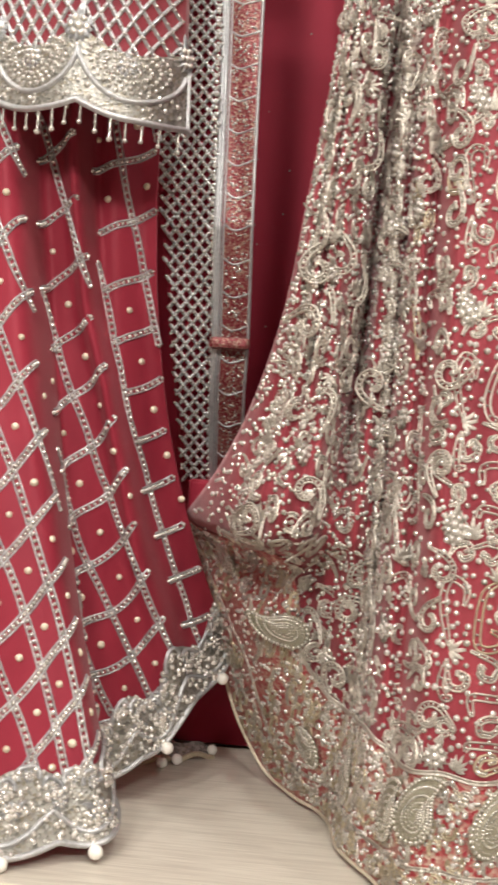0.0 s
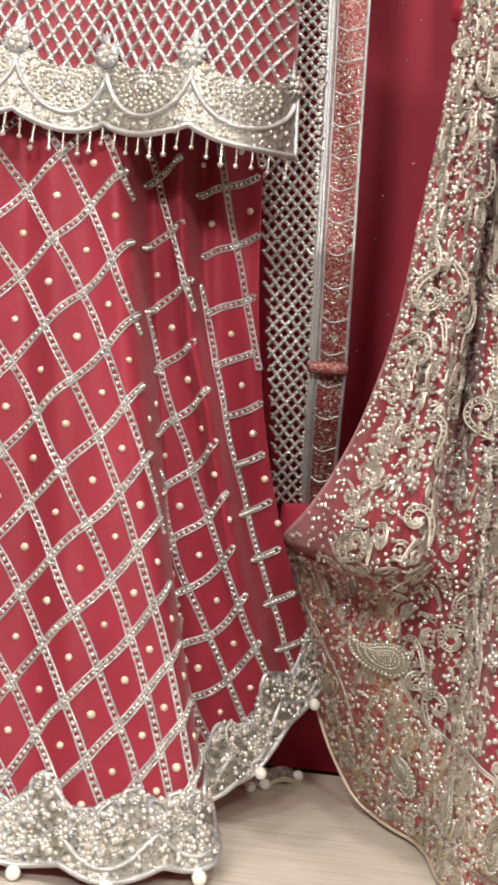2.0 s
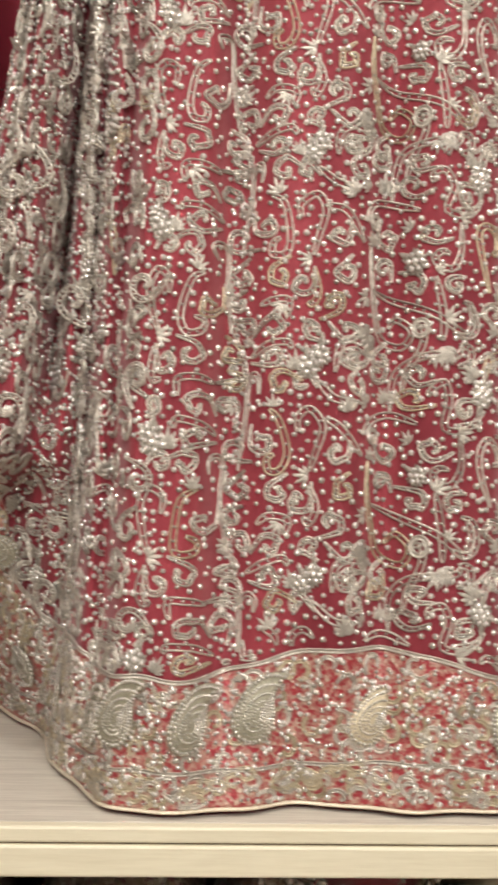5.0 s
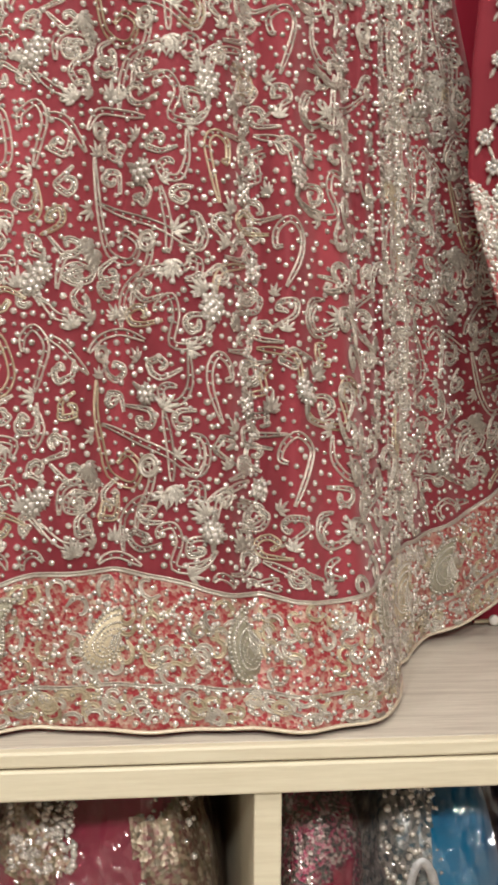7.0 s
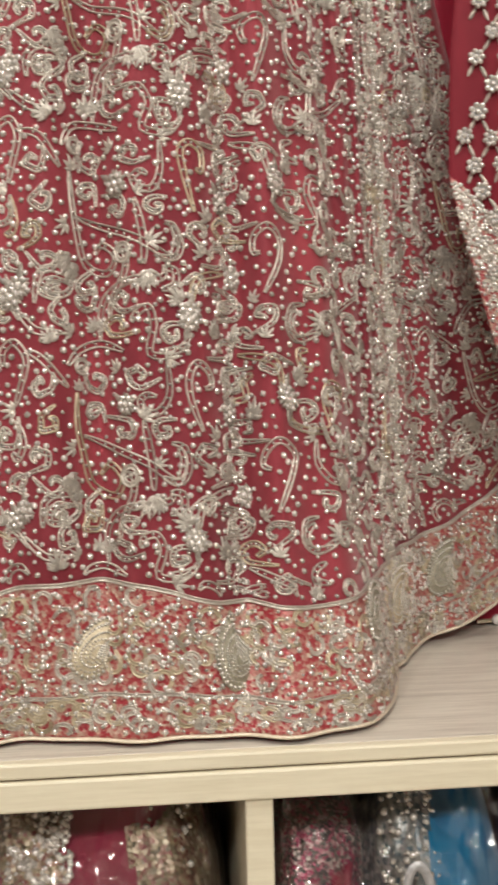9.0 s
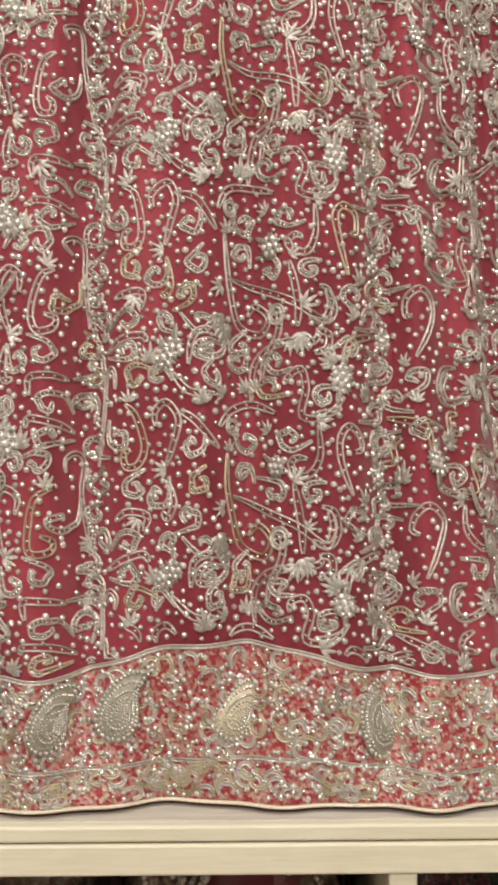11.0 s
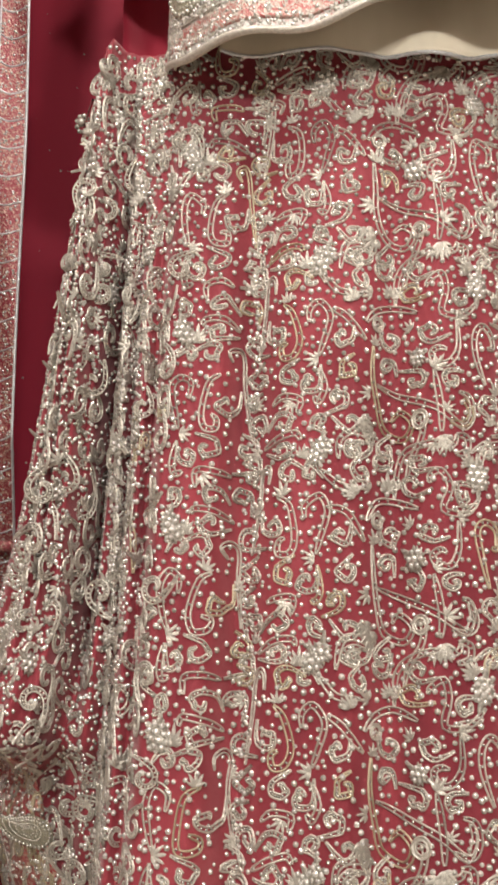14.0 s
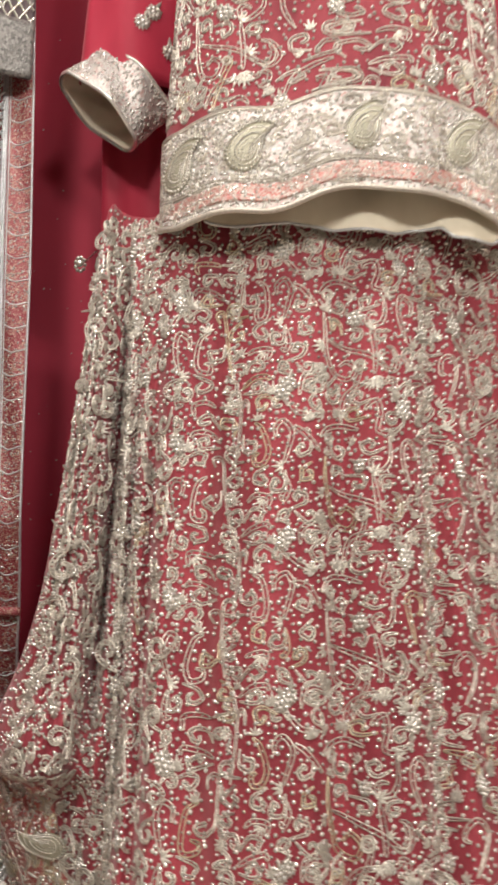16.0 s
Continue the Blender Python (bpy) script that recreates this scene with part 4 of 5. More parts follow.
for k in range(8):
    uc = 1 - (0.003 + 0.04) / 0.605 - k * S
    if uc < 0:
        break
    arc = [(uc + S * 0.5 * math.cos(a), 0.30 + 0.42 * math.sin(a)) for a in np.linspace(0.02, math.pi - 0.02, 26)]
    arc = [p for p in arc if 0 <= p[0] <= 1]
    scallop = Pile()
    kband.line(scallop, arc, 0.0024, 0.0028, profile=ROUND)
    part("scallop_cord", scallop.mesh("scallop_cord"), SILVER, tunic)
    for ring, rv in ((0.38, 0.34), (0.30, 0.26), (0.22, 0.18), (0.12, 0.1)):
        for a in np.linspace(0, 2 * math.pi, int(70 * ring) + 6):
            u, v = uc + S * ring * math.cos(a), 0.26 + rv * math.sin(a)
            if 0 < u < 1 and 0 < v < 1:
                p, n = kband.at(u, v, 0.0004)
                kbead.dome(p, n, rnd.uniform(0.0017, 0.0025), 0.9, 6)
    motif("flower", SIL_FLOWER, kband, min(0.99, uc), 0.2, tunic, rnd.uniform(-0.3, 0.3), 0.9, FLOWER_BEADS)
    for e in (-0.5, 0.5):
        if 0 < uc + S * e < 1:
            motif("flower", SIL_FLOWER, kband, uc + S * e, 0.06, tunic, rnd.uniform(-0.3, 0.3), 1.2, FLOWER_BEADS)
    for q in range(26):
        u, v = uc + S * rnd.uniform(-0.5, 0.5), rnd.uniform(0.6, 0.96)
        if 0 < u < 1:
            p, n = kband.at(u, v, 0.0004)
            kbead.dome(p, n, rnd.uniform(0.0016, 0.003), 0.8, 6)
kband.line(kcord, [(i / 400, 1.0) for i in range(401)], 0.0028, 0.0034, profile=ROUND)
kband.line(kcord, [(0.999, j / 30) for j in range(31)], 0.002, 0.002, profile=ROUND)
part("net_cord", knet.mesh("net_cord"), SILVER, tunic, "silver bead net", "stuff")
part("band_cord", kcord.mesh("band_cord"), SILVER, tunic, "thick silver scallop cords")
part("beadwork", kbead.mesh("tunic_beadwork"), BEAD, tunic, "silver beads", "stuff")


def tassel_mesh():
    p = Pile()
    p.tube([Vector((0, 0, -0.016 * k / 5)) for k in range(6)], 0.0009, 6)
    for z, r in ((-0.004, 0.0014), (-0.010, 0.0015), (-0.0175, 0.0024)):
        c = Vector((0, 0, z))
        p.dome(c, Vector((0, -1, 0)), r, 1.0, 7)
        p.dome(c, Vector((0, 1, 0)), r, 1.0, 7)
    me = p.mesh("tassel")
    me.materials.append(BEAD)
    return me


TASSEL = tassel_mesh()
for k in range(50):
    p, n = ktop.at((k + 0.5) / 50, 1.0, 0.002)
    ob = part("tassel", TASSEL, None, tunic)
    ob.matrix_local = pose(p.x, p.y, p.z - 0.001, rnd.uniform(-6, 6), rnd.uniform(-5, 5), 0) @ Matrix.Scale(rnd.uniform(0.85, 1.15), 4)

# ---- the long stole on the wall: openwork, silver edge, sequinned border ----
stole = thing("hanging_stole", "silver openwork stole with red sequinned border hung on the wall", "stole")


def stole_x(z):
    return float(np.interp(z, (1.05, 1.19, 1.3, 1.58, 1.87, 2.3), (-0.102, -0.096, -0.096, -0.103, -0.111, -0.13)))


def stole_y(z):
    return float(np.interp(z, (1.05, 1.15, 1.3, 2.3), (-0.075, -0.14, -0.19, -0.19)))


def strip(w0, w1, z0, z1, y, nu=14, nv=160):
    P = np.empty((nv, nu, 3))
    for j in range(nv):
        z = z1 + (z0 - z1) * j / (nv - 1)
        for i in range(nu):
            x = stole_x(z) + w0(z) + (w1(z) - w0(z)) * i / (nu - 1)
            P[j, i] = (x, y + stole_y(z) + 0.003 * math.sin(z * 14 + i * 0.3), z)
    return Cloth(P)


RW = lambda z: float(np.interp(z, (1.05, 1.62, 2.3), (0.032, 0.039, 0.040)))
LW = lambda z: -float(np.interp(z, (1.05, 1.3, 1.62, 2.3), (0.030, 0.055, 0.085, 0.09)))
red_strip = strip(lambda z: 0.0, RW, 1.05, 2.3, 1.338)
part("sequinned_border", red_strip.mesh("sequinned_border"), STRIP_GROUND, stole, "dull red sequinned border")
net_back = strip(LW, lambda z: 0.0, 1.05, 2.3, 1.346)
part("backing", net_back.mesh("backing"), MAROON, stole, "dark backing behind the openwork")
jn, jb, je = Pile(), Pile(), Pile()
cellw, cellh = 0.0115, 0.0135
net = strip(LW, lambda z: 0.0, 1.05, 2.3, 1.340)
for i in range(-110, 120):
    for sgn in (1, -1):
        uv = []
        for t in range(0, 301):
            v = t / 300
            z = 2.3 - 1.25 * v
            x = i * cellw + sgn * (v * 1.25) * cellw / cellh * 1.0
            w = -LW(z)
            u = 1 + x / w
            if 0 < u < 1:
                uv.append((u, v))
        if len(uv) > 3:
            pp, nn = net.line(jn, uv[::2], 0.0018, 0.0020, profile=ROUND, step=0.0045)
            for a, n in zip(pp, nn):
                jb.dome(a + n * 0.0012, n, 0.0018, 0.9, 5)
for w in (0.0, 0.085):
    red_strip.line(je, [(w, k / 200) for k in range(201)], 0.0026, 0.003, profile=ROUND)
red_strip.line(je, [(0.985, k / 200) for k in range(201)], 0.0016, 0.0016, profile=ROUND)
red_strip.line(je, [(0.2, k / 200) for k in range(201)], 0.0010, 0.0012, profile=ROUND)
for v in range(0, 201):
    for u in (-0.0,):
        p, n = net.at(0.93, v / 200, 0.001)
        jb.dome(p, n, 0.0026, 0.6, 6)
for _ in range(1300):
    u, v = rnd.uniform(0.22, 0.95), rnd.random()
    p, n = red_strip.at(u, v, 0.0003)
    jb.dome(p, n, rnd.uniform(0.0008, 0.0017), 0.5, 5)
for k in range(40):
    v = k / 40
    red_strip.line(je, smooth_path([(0.22, v), (0.5, v + 0.004), (0.95, v)], 4), 0.0009, 0.001, profile=ROUND)
part("openwork", jn.mesh("openwork"), SILVER, stole, "silver diamond openwork", "stuff")
part("edge_cord", je.mesh("edge_cord"), SILVER, stole, "plain silver edge cords")
part("beadwork", jb.mesh("stole_beadwork"), BEAD, stole, "silver sequins and beads", "stuff")
# raised bar for the border's shaded crease, and the red cloth tab at its end
part("tuck", box(-0.100, -0.059, 1.171, 1.181, 1.182, 1.194, 0.004), STRIP_GROUND, stole, "raised tuck bar for the shaded crease across the border")
part("tab", box(-0.122, -0.086, 1.245, 1.275, 1.013, 1.052, 0.004), RED_BRIGHT, stole, "plain red cloth tab")

# ---- silver cuff of the tunic's sleeve, high up ----
su, sv = np.meshgrid(np.linspace(0, 1, 60), np.linspace(0, 1, 40))
SP = np.stack([-0.31 + 0.235 * su + 0.02 * (1 - sv) * (su - 0.5), 1.13 - 0.05 * np.sin(math.pi * su) + 0 * sv, 2.45 * (1 - sv) + (1.880 - 0.006 * np.abs(np.sin(su * 9))) * sv], 2)
scl = Cloth(SP)
sleeve = part("sleeve", scl.mesh("sleeve_cloth"), GREY_NET, tunic, "dark grey net sleeve")
sn = Pile()
for i in range(-40, 60):
    for sgn in (1, -1):
        uv = []
        for t in range(60):
            v = t / 59
            u = (i * 0.0135 + sgn * v * 0.515 * 0.64 + 0.0) / 0.235
            if 0 < u < 1:
                uv.append((u, v))
        if len(uv) > 2:
            pp, nn = scl.line(sn, uv, 0.0019, 0.0022, profile=ROUND, step=0.006)
part("net_cord", sn.mesh("sleeve_net"), GREY_BEAD, sleeve, "silver bead net", "stuff")
cu = np.empty((12, 60, 3))
for i in range(60):
    for j in range(12):
        cu[j, i] = scl.at(i / 59, 0.86 + 0.14 * j / 11, 0.003)[0]
ccl = Cloth(cu)
part("cuff", ccl.mesh("cuff"), CUFF_GROUND, sleeve, "silver beaded cuff")

# ---- the blouse above the red skirt ----
blouse = thing("blouse", "red blouse with silver-gold paisley border and cream lining", "blouse")
CX, CY, RX, RY = 0.312, 1.005, 0.203, 0.09
NT, NZ = 200, 70


def hem_z(x, y):
    front = 1.618 + 0.042 * math.exp(-(((x - 0.37) / 0.13) ** 2)) + 0.004 * math.sin(x * 45)
    rear = 1.642 + 0.003 * math.sin(x * 50)
    w = min(1.0, max(0.0, (y - (CY - 0.05)) / 0.08))
    return front * (1 - w) + rear * w


BP = np.empty((NZ, NT, 3))
for i in range(NT):
    a = math.pi * (-1.0 + 2.0 * i / (NT - 1)) - math.pi / 2
    ex, ey = math.copysign(abs(math.cos(a)) ** 0.8, math.cos(a)), math.copysign(abs(math.sin(a)) ** 0.8, math.sin(a))
    for j in range(NZ):
        t = j / (NZ - 1)
        x, y = CX + RX * ex, CY + RY * ey
        z0 = hem_z(x, y)
        z = 2.4 * (1 - t) + z0 * t
        k = 1 - 0.12 * min(1.0, max(0.0, (z - 1.72) / 0.5))
        BP[j, i] = (CX + RX * ex * k, CY + RY * ey * k + 0.004 * math.sin(x * 60) * t, z)
outer = Cloth(BP)
if (outer.N[40, NT // 2] @ np.array((0, -1, 0))) < 0:
    outer.N = -outer.N
part("cloth", outer.mesh("blouse_cloth", thick=0.0015), RED, blouse)
inner = Cloth(BP - outer.N * 0.0035)
inner.N = -outer.N
part("lining", inner.mesh("blouse_lining", thick=0.001), CREAM, blouse, "cream lining")
# lining that hangs out below the front
fu, fv = np.meshgrid(np.linspace(0, 1, 90), np.linspace(0, 1, 14))
FP = np.stack([0.158 + 0.36 * fu, 0.955 + 0.010 * np.sin(fu * 21) * fv + 0.012 * (1 - fv), 1.70 * (1 - fv) + (1.627 + 0.0015 * np.sin(fu * 17 + 1) - 0.003 * np.exp(-(((fu - 0.12) / 0.13) ** 8)) - 0.006 * np.exp(-(((fu - 0.51) / 0.13) ** 8)) - 0.014 * np.exp(-(((fu - 0.86) / 0.09) ** 8))) * fv], 2)
flap = Cloth(FP)
part("lining_flap", flap.mesh("lining_flap"), CREAM, blouse, "cream lining hanging below the hem")
fp = Pile()
flap.line(fp, [(k / 90, 1.0) for k in range(91)], 0.0018, 0.002, profile=ROUND)
part("lining_edge", fp.mesh("lining_edge"), SILVER, blouse, "thin silver edge")
# band on the front
CB = np.empty((26, 160, 3))
U_L, U_R = 0.22, 0.78
arc_len = 0.785


def band_top(t):
    x = 0.5 + (t - 0.5)
    return 0.16 * (0.82 + 0.18 * math.sin(math.pi * x))


for i in range(160):
    t = i / 159
    for j in range(26):
        CB[j, i] = outer.at(U_L + (U_R - U_L) * t, 1 - band_top(t) * (1 - j / 25), 0.0025)[0]
cband = Cloth(CB)
part("band", cband.mesh("blouse_band"), PALE_GROUND, blouse, "broad pale gold and silver border")
cl, cbd, cgd = Pile(), Pile(), Pile()
for v in (0.0, 0.70):
    cband.line(cl, [(k / 120, v) for k in range(121)], 0.0024, 0.002)
cband.line(cl, [(k / 120, 0.995) for k in range(121)], 0.0034, 0.004, profile=ROUND)
for _ in range(2600):
    p, n = cband.at(rnd.random(), rnd.uniform(0.02, 0.97), 0.0003)
    cbd.dome(p, n, rnd.uniform(0.0014, 0.0028), 0.75, 6)
for _ in range(330):
    u, v, a = rnd.random(), rnd.uniform(0.06, 0.94), rnd.uniform(0, 6.3)
    uv = [(u + 0.013 * math.cos(a + t * 0.9) * (1 - t * 0.12), v + 0.06 * math.sin(a + t * 0.9) * (1 - t * 0.12)) for t in range(6)]
    if all(0.01 < q < 0.99 for p in uv for q in p):
        cband.line(cgd, smooth_path(uv, 3), 0.0019, 0.0018, taper=0.4)
for x in (0.2, 0.365, 0.52, 0.69, 0.86):
    ob = part("paisley", PAIS, None, blouse)
    ob.matrix_local = cband.frame_at(x, 0.37, -0.45, 0.0012) @ Matrix.Scale(1.4, 4)
    part("paisley_rim", PAIS_RIM, None, ob, "silver bead rim")
low = np.empty((8, 160, 3))
for i in range(160):
    for j in range(8):
        low[j, i] = cband.at(i / 159, 0.74 + 0.17 * j / 7, 0.0012)[0]
part("band_stripe", Cloth(low).mesh("band_stripe"), PINK_STRIPE, blouse, "pink-red stripe low on the border")
cord, gold, beads, greys = Pile(), Pile(), Pile(), Pile()


def blouse_spot(cx, cy, k, r):
    return U_L + (U_R - U_L) * (k + (cx - 10) / 725) / 2.0, 0.80 + 0.24 * (r + (cy - 690) / 548)


embroider(outer, blouse, blouse_spot, lambda u, v: U_L < u < U_R and 0.2 < v < 0.838, range(0, 2), range(-3, 2))
part("vine_cord", cord.mesh("blouse_vine"), ZARI, blouse, "pale gold vine cords", "stuff")
part("gold_cord", gold.mesh("blouse_gold"), ZARI_GOLD, blouse, "antique gold cords", "stuff")
part("silver_beadwork", beads.mesh("blouse_silver"), BEAD, blouse, "silver beads", "stuff")
part("dull_beadwork", greys.mesh("blouse_dull"), GREY_BEAD, blouse, "dull silver beads", "stuff")
part("band_cord", cl.mesh("blouse_band_cord"), ZARI, blouse, "cord edging of the border")
part("band_scroll", cgd.mesh("blouse_scroll"), ZARI, blouse, "scrolls of pale thread", "stuff")
part("band_beadwork", cbd.mesh("blouse_band_beads"), BEAD, blouse, "silver beads", "stuff")

# sleeve of the blouse: a plain red tube that ends in a beaded cuff
arm = thing("blouse_sleeve", "plain red blouse sleeve with beaded cuff and cream lining", "sleeve")


def tube_cloth(c0, c1, r0, r1, n=64, m=30, squash=0.55):
    c0, c1 = Vector(c0), Vector(c1)
    d = (c1 - c0).normalized()
    y = Vector((0, 1, 0))
    y = (y - d * y.dot(d)).normalized()
    x = y.cross(d)
    P = np.empty((m, n, 3))
    for j in range(m):
        t = j / (m - 1)
        r = r0 + (r1 - r0) * t
        for i in range(n):
            a = 2 * math.pi * i / (n - 1)
            P[j, i] = c0 + (c1 - c0) * t + x * (r * math.cos(a)) + y * (r * squash * math.sin(a) + 0.003 * math.sin(5 * a + 7 * t))
    c = Cloth(P)
    mid = P.mean(axis=(0, 1))
    if np.einsum("ijk,ijk->ij", c.N, P - mid).mean() < 0:
        c.N = -c.N
    return c


upper = tube_cloth((0.095, 1.20, 2.42), (0.046, 1.20, 1.905), 0.080, 0.066)
part("cloth", upper.mesh("sleeve_tube"), RED_BRIGHT, arm, "bright red silk tube")
cuff = tube_cloth((0.056, 1.20, 1.912), (0.010, 1.18, 1.860), 0.067, 0.069, squash=0.6)
part("cuff", cuff.mesh("cuff", thick=0.002), PALE_GROUND, arm, "beaded pale grey and pink cuff")
cin = Cloth(cuff.P - cuff.N * 0.004)
cin.N = -cuff.N
part("lining", cin.mesh("cuff_lining", thick=0.001), CREAM, arm, "cream lining")
ab = Pile()
for _ in range(900):
    p, n = cuff.at(rnd.random(), rnd.uniform(0.03, 0.95), 0.0003)
    ab.dome(p, n, rnd.uniform(0.0014, 0.0026), 0.8, 6)
cuff.line(ab, [(k / 60, 1.0) for k in range(61)], 0.003, 0.003, profile=ROUND)
cuff.line(ab, [(k / 60, 0.0) for k in range(61)], 0.003, 0.003, profile=ROUND)
part("beadwork", ab.mesh("cuff_beads"), BEAD, arm, "silver beads", "stuff")
for u, v in ((0.60, 0.905), (0.72, 0.845), (0.69, 0.81)):
    motif("flower", FLOWER, upper, u, v, arm, rnd.uniform(-1, 1), 1.2, FLOWER_BEADS)

# plain red cloth that hangs behind sleeve and waist
slip = thing("red_slip", "plain red cloth hanging behind the blouse", "cloth")
ru, rv = np.meshgrid(np.linspace(0, 1, 50), np.linspace(0, 1, 50))
RP = np.stack([-0.006 + 0.58 * ru + 0.022 * rv, 1.27 + 0.01 * np.sin(ru * 30 + rv), 2.45 * (1 - rv) + 1.58 * rv], 2)
part("cloth", Cloth(RP).mesh("slip_cloth"), RED_BRIGHT, slip)
RQ = np.stack([0.53 + 0.20 * ru, 1.275 + 0.012 * np.sin(ru * 19 + rv), 1.80 * (1 - rv) + 0.98 * rv], 2)
part("side_panel", Cloth(RQ).mesh("side_panel"), RED_BRIGHT, slip, "plain red side panel")

# ---- the dark stole at the other side, with flower lattice ----
stole_b = thing("flowered_stole", "deep red stole with silver flower lattice and pink-gold embroidered corner", "stole")
DU, DV = 140, 120
U = np.linspace(0, 1, DU)[None, :]
V = np.linspace(0, 1, DV)[:, None]
zb = 0.985 - 0.05 * np.clip(U * 3, 0, 1) - 0.02 * np.sin(U * 14) * U
Z = 1.95 * (1 - V) + zb * V
EDGE_ZX = ((0.93, 0.985, 1.05, 1.15, 1.2, 1.3, 1.7, 1.95), (0.725, 0.703, 0.668, 0.640, 0.628, 0.630, 0.67, 0.69))
XL = np.interp(Z, *EDGE_ZX)
DX = XL + (1.28 - XL) * U
DY = 1.055 - 0.10 * np.clip(U * 4, 0, 1) ** 1.2 + 0.018 * np.sin(U * 30 + 1.5 * V) * np.clip(U * 6, 0, 1) + 0.02 * gauss(U, 0.14 + 0.1 * (1 - V), 0.03)
dcl = Cloth(np.stack([DX, DY + 0 * Z, Z + 0 * DX], 2))
part("cloth", dcl.mesh("flowered_cloth"), DEEP, stole_b, "deep red cloth")


def edge_w(v):
    """Width of the thickly worked corner beside the open edge."""
    return 0.10 * min(1.0, max(0.0, (v - 0.78) / 0.12)) ** 0.7 + 0.003


EB = np.empty((70, 30, 3))
for j in range(70):
    for i in range(30):
        v = 0.78 + 0.22 * j / 69
        EB[j, i] = dcl.at(edge_w(v) * i / 29, v, 0.0022)[0]
ecl = Cloth(EB)
part("corner_embroidery", ecl.mesh("corner_embroidery"), PINK_EDGE, stole_b, "pink-gold embroidered corner")
HB = np.empty((14, 140, 3))
for i in range(140):
    for j in range(14):
        HB[j, i] = dcl.at(i / 139, 0.955 + 0.045 * j / 13, 0.0026)[0]
hcl = Cloth(HB)
part("hem_border", hcl.mesh("hem_border_b"), PINK_EDGE, stole_b, "pink-gold embroidered hem")
ep, eb, dlat = Pile(), Pile(), Pile()
hcl.line(ep, [(k / 120, 1.0) for k in range(121)], 0.0026, 0.003, profile=ROUND)
part("piping", ep.mesh("stole_piping"), PIPING, stole_b, "cream piping")
for q in range(130):
    sheet = ecl if q % 3 else hcl
    u, v, a = rnd.random(), rnd.uniform(0.05, 0.95), rnd.uniform(0, 6.3)
    sx, sz = (0.10, 0.032) if sheet is ecl else (0.014, 0.2)
    uv = [(u + sx * math.cos(a + t * 0.9) * (1 - t * 0.12), v + sz * math.sin(a + t * 0.9) * (1 - t * 0.12)) for t in range(6)]
    if all(0.01 < w < 0.99 for p in uv for w in p):
        sheet.line(dlat, smooth_path(uv, 3), 0.0016, 0.0016, taper=0.4)
for q in range(1300):
    sheet = ecl if q % 2 else hcl
    p, n = sheet.at(rnd.random(), rnd.uniform(0.02, 0.96), 0.0003)
    eb.dome(p, n, rnd.uniform(0.0014, 0.0028), 0.8, 6)


def rosette():
    p = Pile()
    for k in range(7):
        petal(p, 0, 0, k * 2 * math.pi / 7, 0.0074, 0.0026, 0.0010)
    me = weld(p.mesh("rosette"))
    me.materials.append(SILVER)
    q = Pile()
    stone(q, 0, 0, 0.0026, 0.0012)
    for k in range(7):
        stone(q, 0.0056 * math.cos(k * 0.8976), 0.0056 * math.sin(k * 0.8976), 0.0027, 0.001)
    mq = q.mesh("rosette_beads")
    mq.materials.append(BEAD)
    return me, mq


ROS, ROS_B = rosette()
gw, gh = 0.0215, 0.048
for j in range(-2, 52):
    for i in range(-2, 26):
        x = 0.60 + i * gw + (gw / 2 if j % 2 else 0) + rnd.uniform(-0.0015, 0.0015)
        v = 0.02 + j * gh / 2 + rnd.uniform(-0.002, 0.002)
        zc = 1.95 * (1 - v) + 0.945 * v
        xl = float(np.interp(zc, *EDGE_ZX))
        u = (x - xl) / (1.28 - xl)
        if 0.02 < u < 0.62 and 0.35 < v < 0.99:
            big = u > edge_w(v) and v < 0.955
            motif("rosette", ROS, dcl, u, v, stole_b, rnd.random(), rnd.uniform(0.95, 1.1) if big else 0.85, ROS_B, 0.003)
            if big:
                du, dv = (gw / 2) / (1.28 - xl), gh / 2
                for sg in (1, -1):
                    dcl.line(dlat, [(u + sg * du * t, v + dv * t) for t in (0.27, 0.34, 0.42, 0.5, 0.58, 0.66, 0.73)], 0.0019, 0.0016, profile=ROUND, taper=0.9)
part("leaf_lattice", dlat.mesh("leaf_lattice"), ZARI, stole_b, "silver leaf links between the flowers", "stuff")
part("beadwork", eb.mesh("stole_b_beads"), BEAD, stole_b, "silver beads", "stuff")

# red cloth corner lying on the shelf at that side
corner = thing("red_cloth_corner", "plain red cloth with gold edge lying on the shelf", "cloth")
qu, qv = np.meshgrid(np.linspace(0, 1, 40), np.linspace(0, 1, 24))
QP = np.stack([0.70 + 0.45 * qu, 1.335 - 0.10 * qv + 0.004 * np.sin(qu * 20), SHELF_Z + 0.004 + 0.16 * (1 - qv) ** 1.3], 2)
qcl = Cloth(QP)
part("cloth", qcl.mesh("corner_cloth"), RED_BRIGHT, corner)
qp = Pile()
qcl.line(qp, [(k / 60, 1.0) for k in range(61)], 0.0025, 0.003, profile=ROUND)
part("edging", qp.mesh("corner_edging"), ZARI_GOLD, corner, "gold edge cord")
ob = part("pearl", PEARL_ME, None, corner)
ob.location = (0.722, 1.232, SHELF_Z + 0.0065)

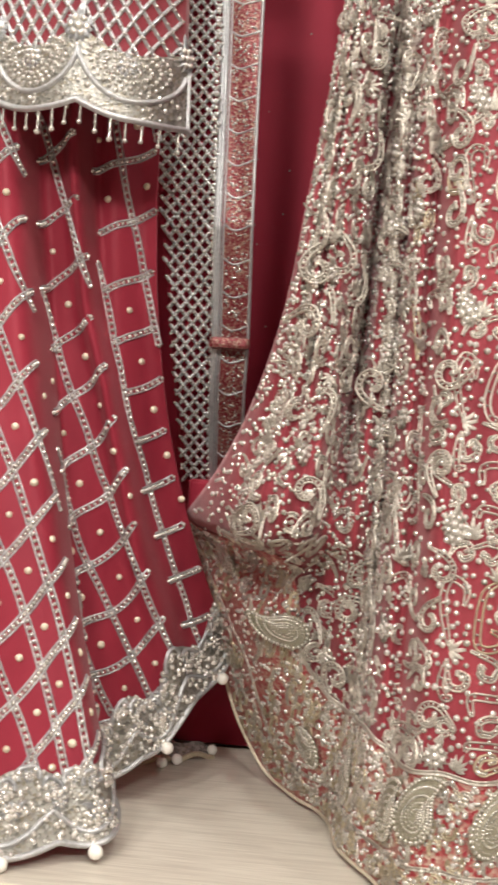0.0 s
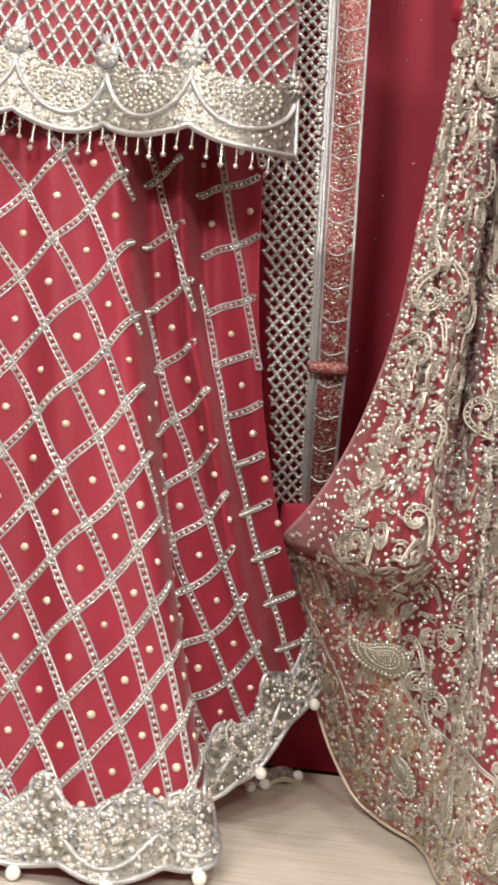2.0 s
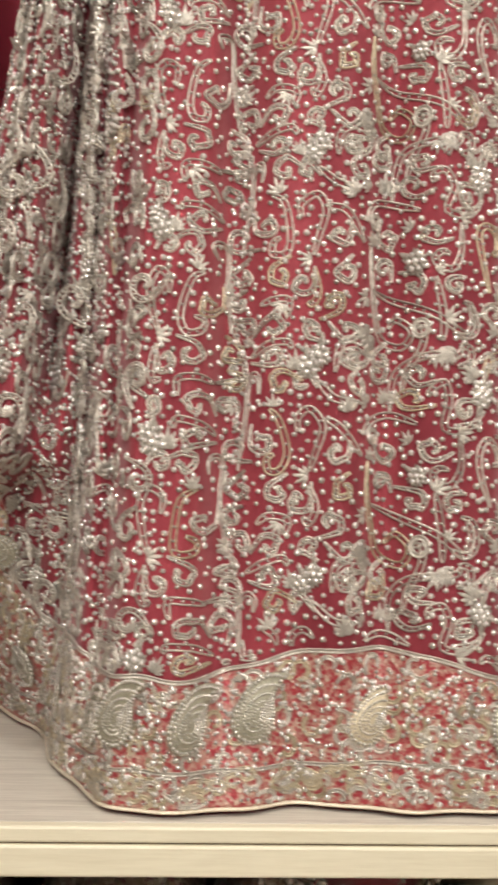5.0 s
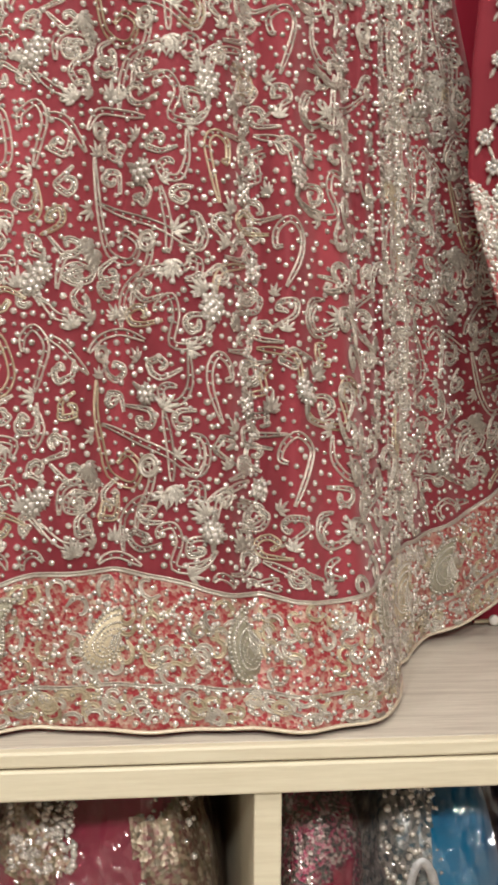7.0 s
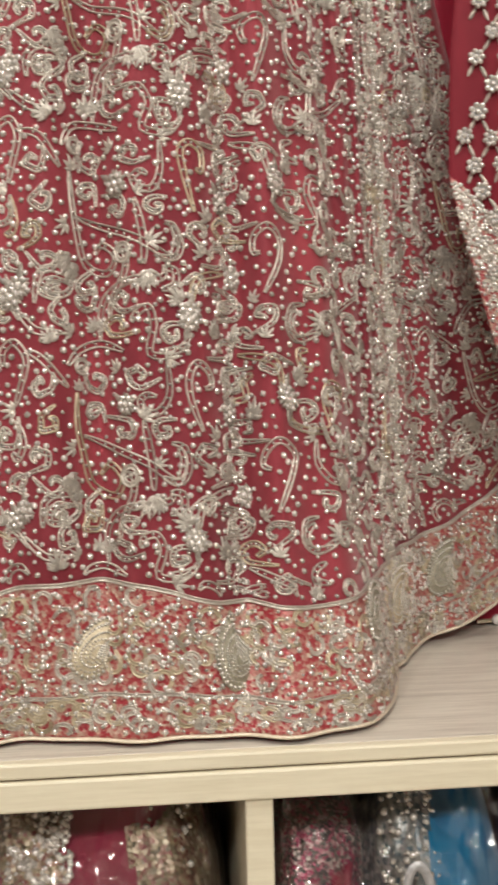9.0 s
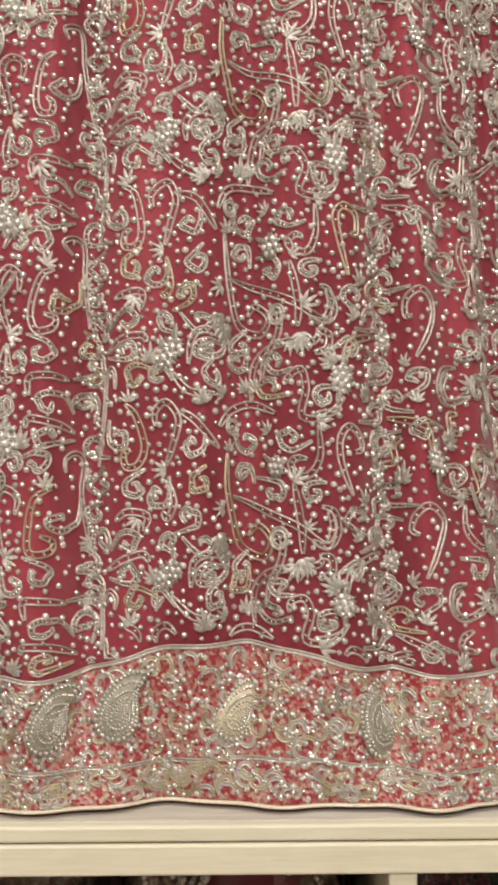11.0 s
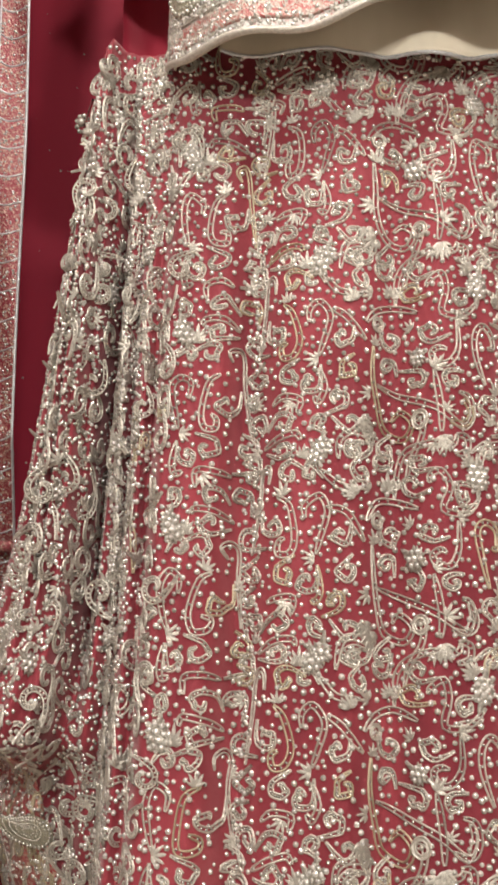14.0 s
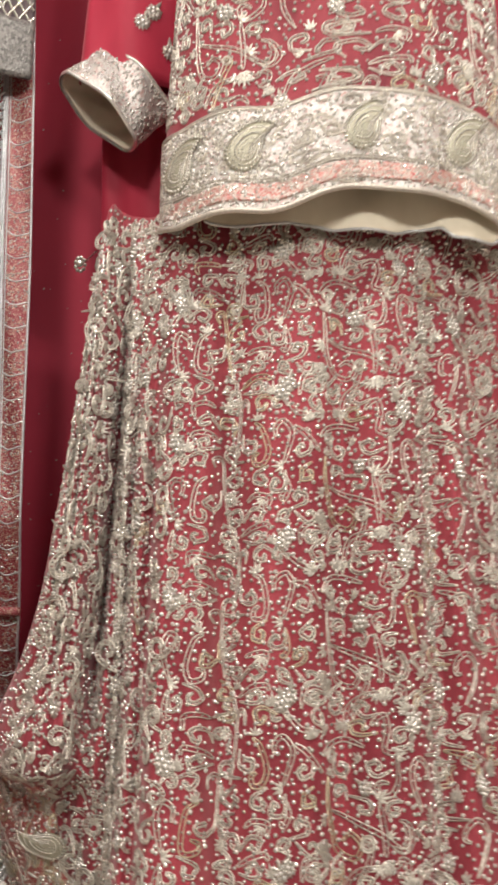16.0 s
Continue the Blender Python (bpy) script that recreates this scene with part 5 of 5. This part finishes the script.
# ---- wrapped garments under the shelf ----
EMB = mosaic_mat("packed_embroidery", [(0.09, 0.07, 0.045), (0.24, 0.195, 0.12), (0.13, 0.02, 0.025), (0.50, 0.44, 0.32)], 300.0, 0.35, 0.4)
WINE = cloth_mat("wine_cloth", (0.16, 0.01, 0.03), (0.28, 0.02, 0.055), 0.5, 0.3)
TURQ = cloth_mat("turquoise_cloth", (0.0, 0.11, 0.24), (0.0, 0.18, 0.34), 0.5, 0.2)
PURPLE = cloth_mat("purple_grey_cloth", (0.10, 0.03, 0.06), (0.2, 0.09, 0.13), 0.5, 0.3)
DARKEMB = mosaic_mat("dark_embroidery", [(0.05, 0.04, 0.04), (0.1, 0.09, 0.08), (0.3, 0.02, 0.08), (0.4, 0.36, 0.32)], 380.0, 0.35, 0.4)
WHITEEMB = mosaic_mat("white_embroidery", [(0.05, 0.10, 0.13), (0.2, 0.21, 0.21), (0.42, 0.41, 0.39), (0.12, 0.13, 0.13)], 240.0, 0.35, 0.4)


def lump(cx, cy, z0, z1, rx, ry, seed, crumple, power=0.55, grow=0.0, n=56, m=36, freq=9.0):
    """A soft, stuffed bundle that stands on the board."""
    bm = bmesh.new()
    rows = []
    for j in range(m):
        t = j / (m - 1)
        b = -math.pi / 2 + math.pi * t
        row = []
        for i in range(n):
            a = 2 * math.pi * i / n
            c = lambda q: math.copysign(abs(q) ** power, q)
            x, y, z = c(math.cos(b)) * c(math.cos(a)), c(math.cos(b)) * c(math.sin(a)), c(math.sin(b))
            w = noise.noise(Vector((x * 1.7 + seed, y * 1.7, z * 1.7))) * 0.10 + noise.noise(Vector((x * freq + seed, y * freq, z * freq))) * crumple
            k = 1 + w
            zz = (z0 + z1) / 2 + (z1 - z0 + 2 * grow) / 2 * z * (k if z > 0 else 1)
            row.append(bm.verts.new((cx + (rx + grow) * x * k, max(cy + (ry + grow) * y * k, EDGE_Y + 0.022 - grow), max(zz, z0 - grow * 0.5))))
        rows.append(row)
    for j in range(m - 1):
        for i in range(n):
            f = bm.faces.new((rows[j][i], rows[j][(i + 1) % n], rows[j + 1][(i + 1) % n], rows[j + 1][i]))
            f.smooth = True
    return bm


def patch(cx, cy, z0, z1, rx, ry, seed, a0, a1, b0, b1, material, owner, name, label="", power=0.55):
    """Embroidered part of a bundle, a little proud of its cloth."""
    bm = lump(cx, cy, z0, z1, rx, ry, seed, 0.02, power, grow=0.004, n=170, m=130)
    gone = [f for f in bm.faces if not (a0 < (f.calc_center_median().x - cx) / rx + 0.09 * math.sin(f.calc_center_median().z * 55 + seed) < a1 and b0 < (f.calc_center_median().z - z0) / (z1 - z0) + 0.02 * math.sin(f.calc_center_median().x * 70 + seed) < b1)]
    bmesh.ops.delete(bm, geom=gone, context="FACES")
    part(name, bm, material, owner, label)


def bundle(label, cx, cy, rx, ry, z1, material, seed, patches=(), power=0.55):
    t = thing("wrapped_garment", label, "garment", group="wrapped garments under the shelf")
    part("cloth", lump(cx, cy, 0.064, z1, rx, ry, seed, 0.02, power), material, t)
    for a0, a1, b0, b1, pm in patches:
        patch(cx, cy, 0.064, z1, rx, ry, seed, a0, a1, b0, b1, pm, t, "embroidery", "metal thread embroidery", power)
    sp = Pile()
    r2 = random.Random(seed)
    for a0, a1, b0, b1, pm in (patches if patches else ((-1, 1, 0, 1, None),)):
        if pm is WINE:
            continue
        for _ in range(300):
            fx, fz = r2.uniform(max(a0, -0.7), min(a1, 0.7)), r2.uniform(max(b0, 0.55), min(b1, 0.985))
            yy = max(cy - ry * (1 - abs(fx) ** 3.6) ** 0.28 * (1 - max(0, 2 * fz - 1) ** 3.6) ** 0.28, EDGE_Y + 0.02)
            sp.dome(Vector((cx + rx * fx, yy - 0.003, 0.064 + (z1 - 0.064) * fz)), Vector((0, -1, 0.2)).normalized(), r2.uniform(0.001, 0.0036), 0.8, 6)
    part("beadwork", sp.mesh("bundle_beads"), BEAD, t, "scattered silver beads", "stuff")
    film = part("plastic_wrap", lump(cx, cy, 0.066, z1, rx, ry, seed, 0.06, power, grow=0.010, n=130, m=96, freq=11.0), FILM, t, "clear crumpled plastic wrapping")
    film.visible_shadow = False
    return t


bundle("brown-gold embroidered garment in clear plastic", -0.045, 1.04, 0.09, 0.14, 0.695, EMB, 1)
bundle("gold embroidered garment in clear plastic", 0.125, 1.05, 0.08, 0.14, 0.690, EMB, 5, ((-1, 1, 0.5, 0.9, WINE),))
bundle("wine red garment with gold embroidered ends in clear plastic", 0.305, 1.04, 0.105, 0.14, 0.700, WINE, 9, ((0.30, 0.90, 0, 0.975, EMB), (-1.2, -0.2, 0.90, 1.2, EMB)))
bundle("dark pink flowered garment in clear plastic", 0.488, 1.06, 0.046, 0.13, 0.672, DARKEMB, 13, ((-0.1, 0.55, 0, 0.9, WINE),))
turq = bundle("turquoise garment with white embroidery in clear plastic", 0.585, 1.04, 0.075, 0.14, 0.705, TURQ, 17, ((-1.2, -0.1, 0.3, 1.2, WHITEEMB),), 0.75)
bundle("purple-grey embroidered garment in clear plastic", 0.745, 1.05, 0.075, 0.14, 0.70, PURPLE, 21, ((-0.6, 1.2, 0.5, 0.93, DARKEMB),))
bundle("brown embroidered garment in clear plastic", 0.90, 1.05, 0.075, 0.14, 0.69, EMB, 29)
bundle("dark embroidered garment in clear plastic", -0.30, 1.06, 0.12, 0.13, 0.66, DARKEMB, 25)

# white drawstring loop at the front of the turquoise garment
loop = Pile()
path = smooth_path([(0.545, 0.50), (0.545, 0.58), (0.543, 0.628), (0.551, 0.648), (0.561, 0.636), (0.568, 0.60), (0.582, 0.56), (0.592, 0.50)], 6)
loop.ribbon([Vector((x, EDGE_Y + 0.0175, z)) for x, z in path], [Vector((0, -1, 0))] * len(path), 0.0035, 0.002, ROUND, 0.0)
part("drawstring", loop.mesh("drawstring"), SILVER, turq, "white drawstring loop")

# loose glitter caught on the wall cloth
glitter = Pile()
for _ in range(70):
    x, z = rnd.uniform(-0.12, 0.08), rnd.uniform(1.0, 2.1)
    p, n = backcloth.at((x + 2.2) / 4.4, (3.25 - z) / 2.497, 0.0003)
    glitter.dome(p, n, rnd.uniform(0.0006, 0.0016), 0.5, 6)
part("glitter", glitter.mesh("glitter"), BEAD, back, "loose silver glitter", "stuff")
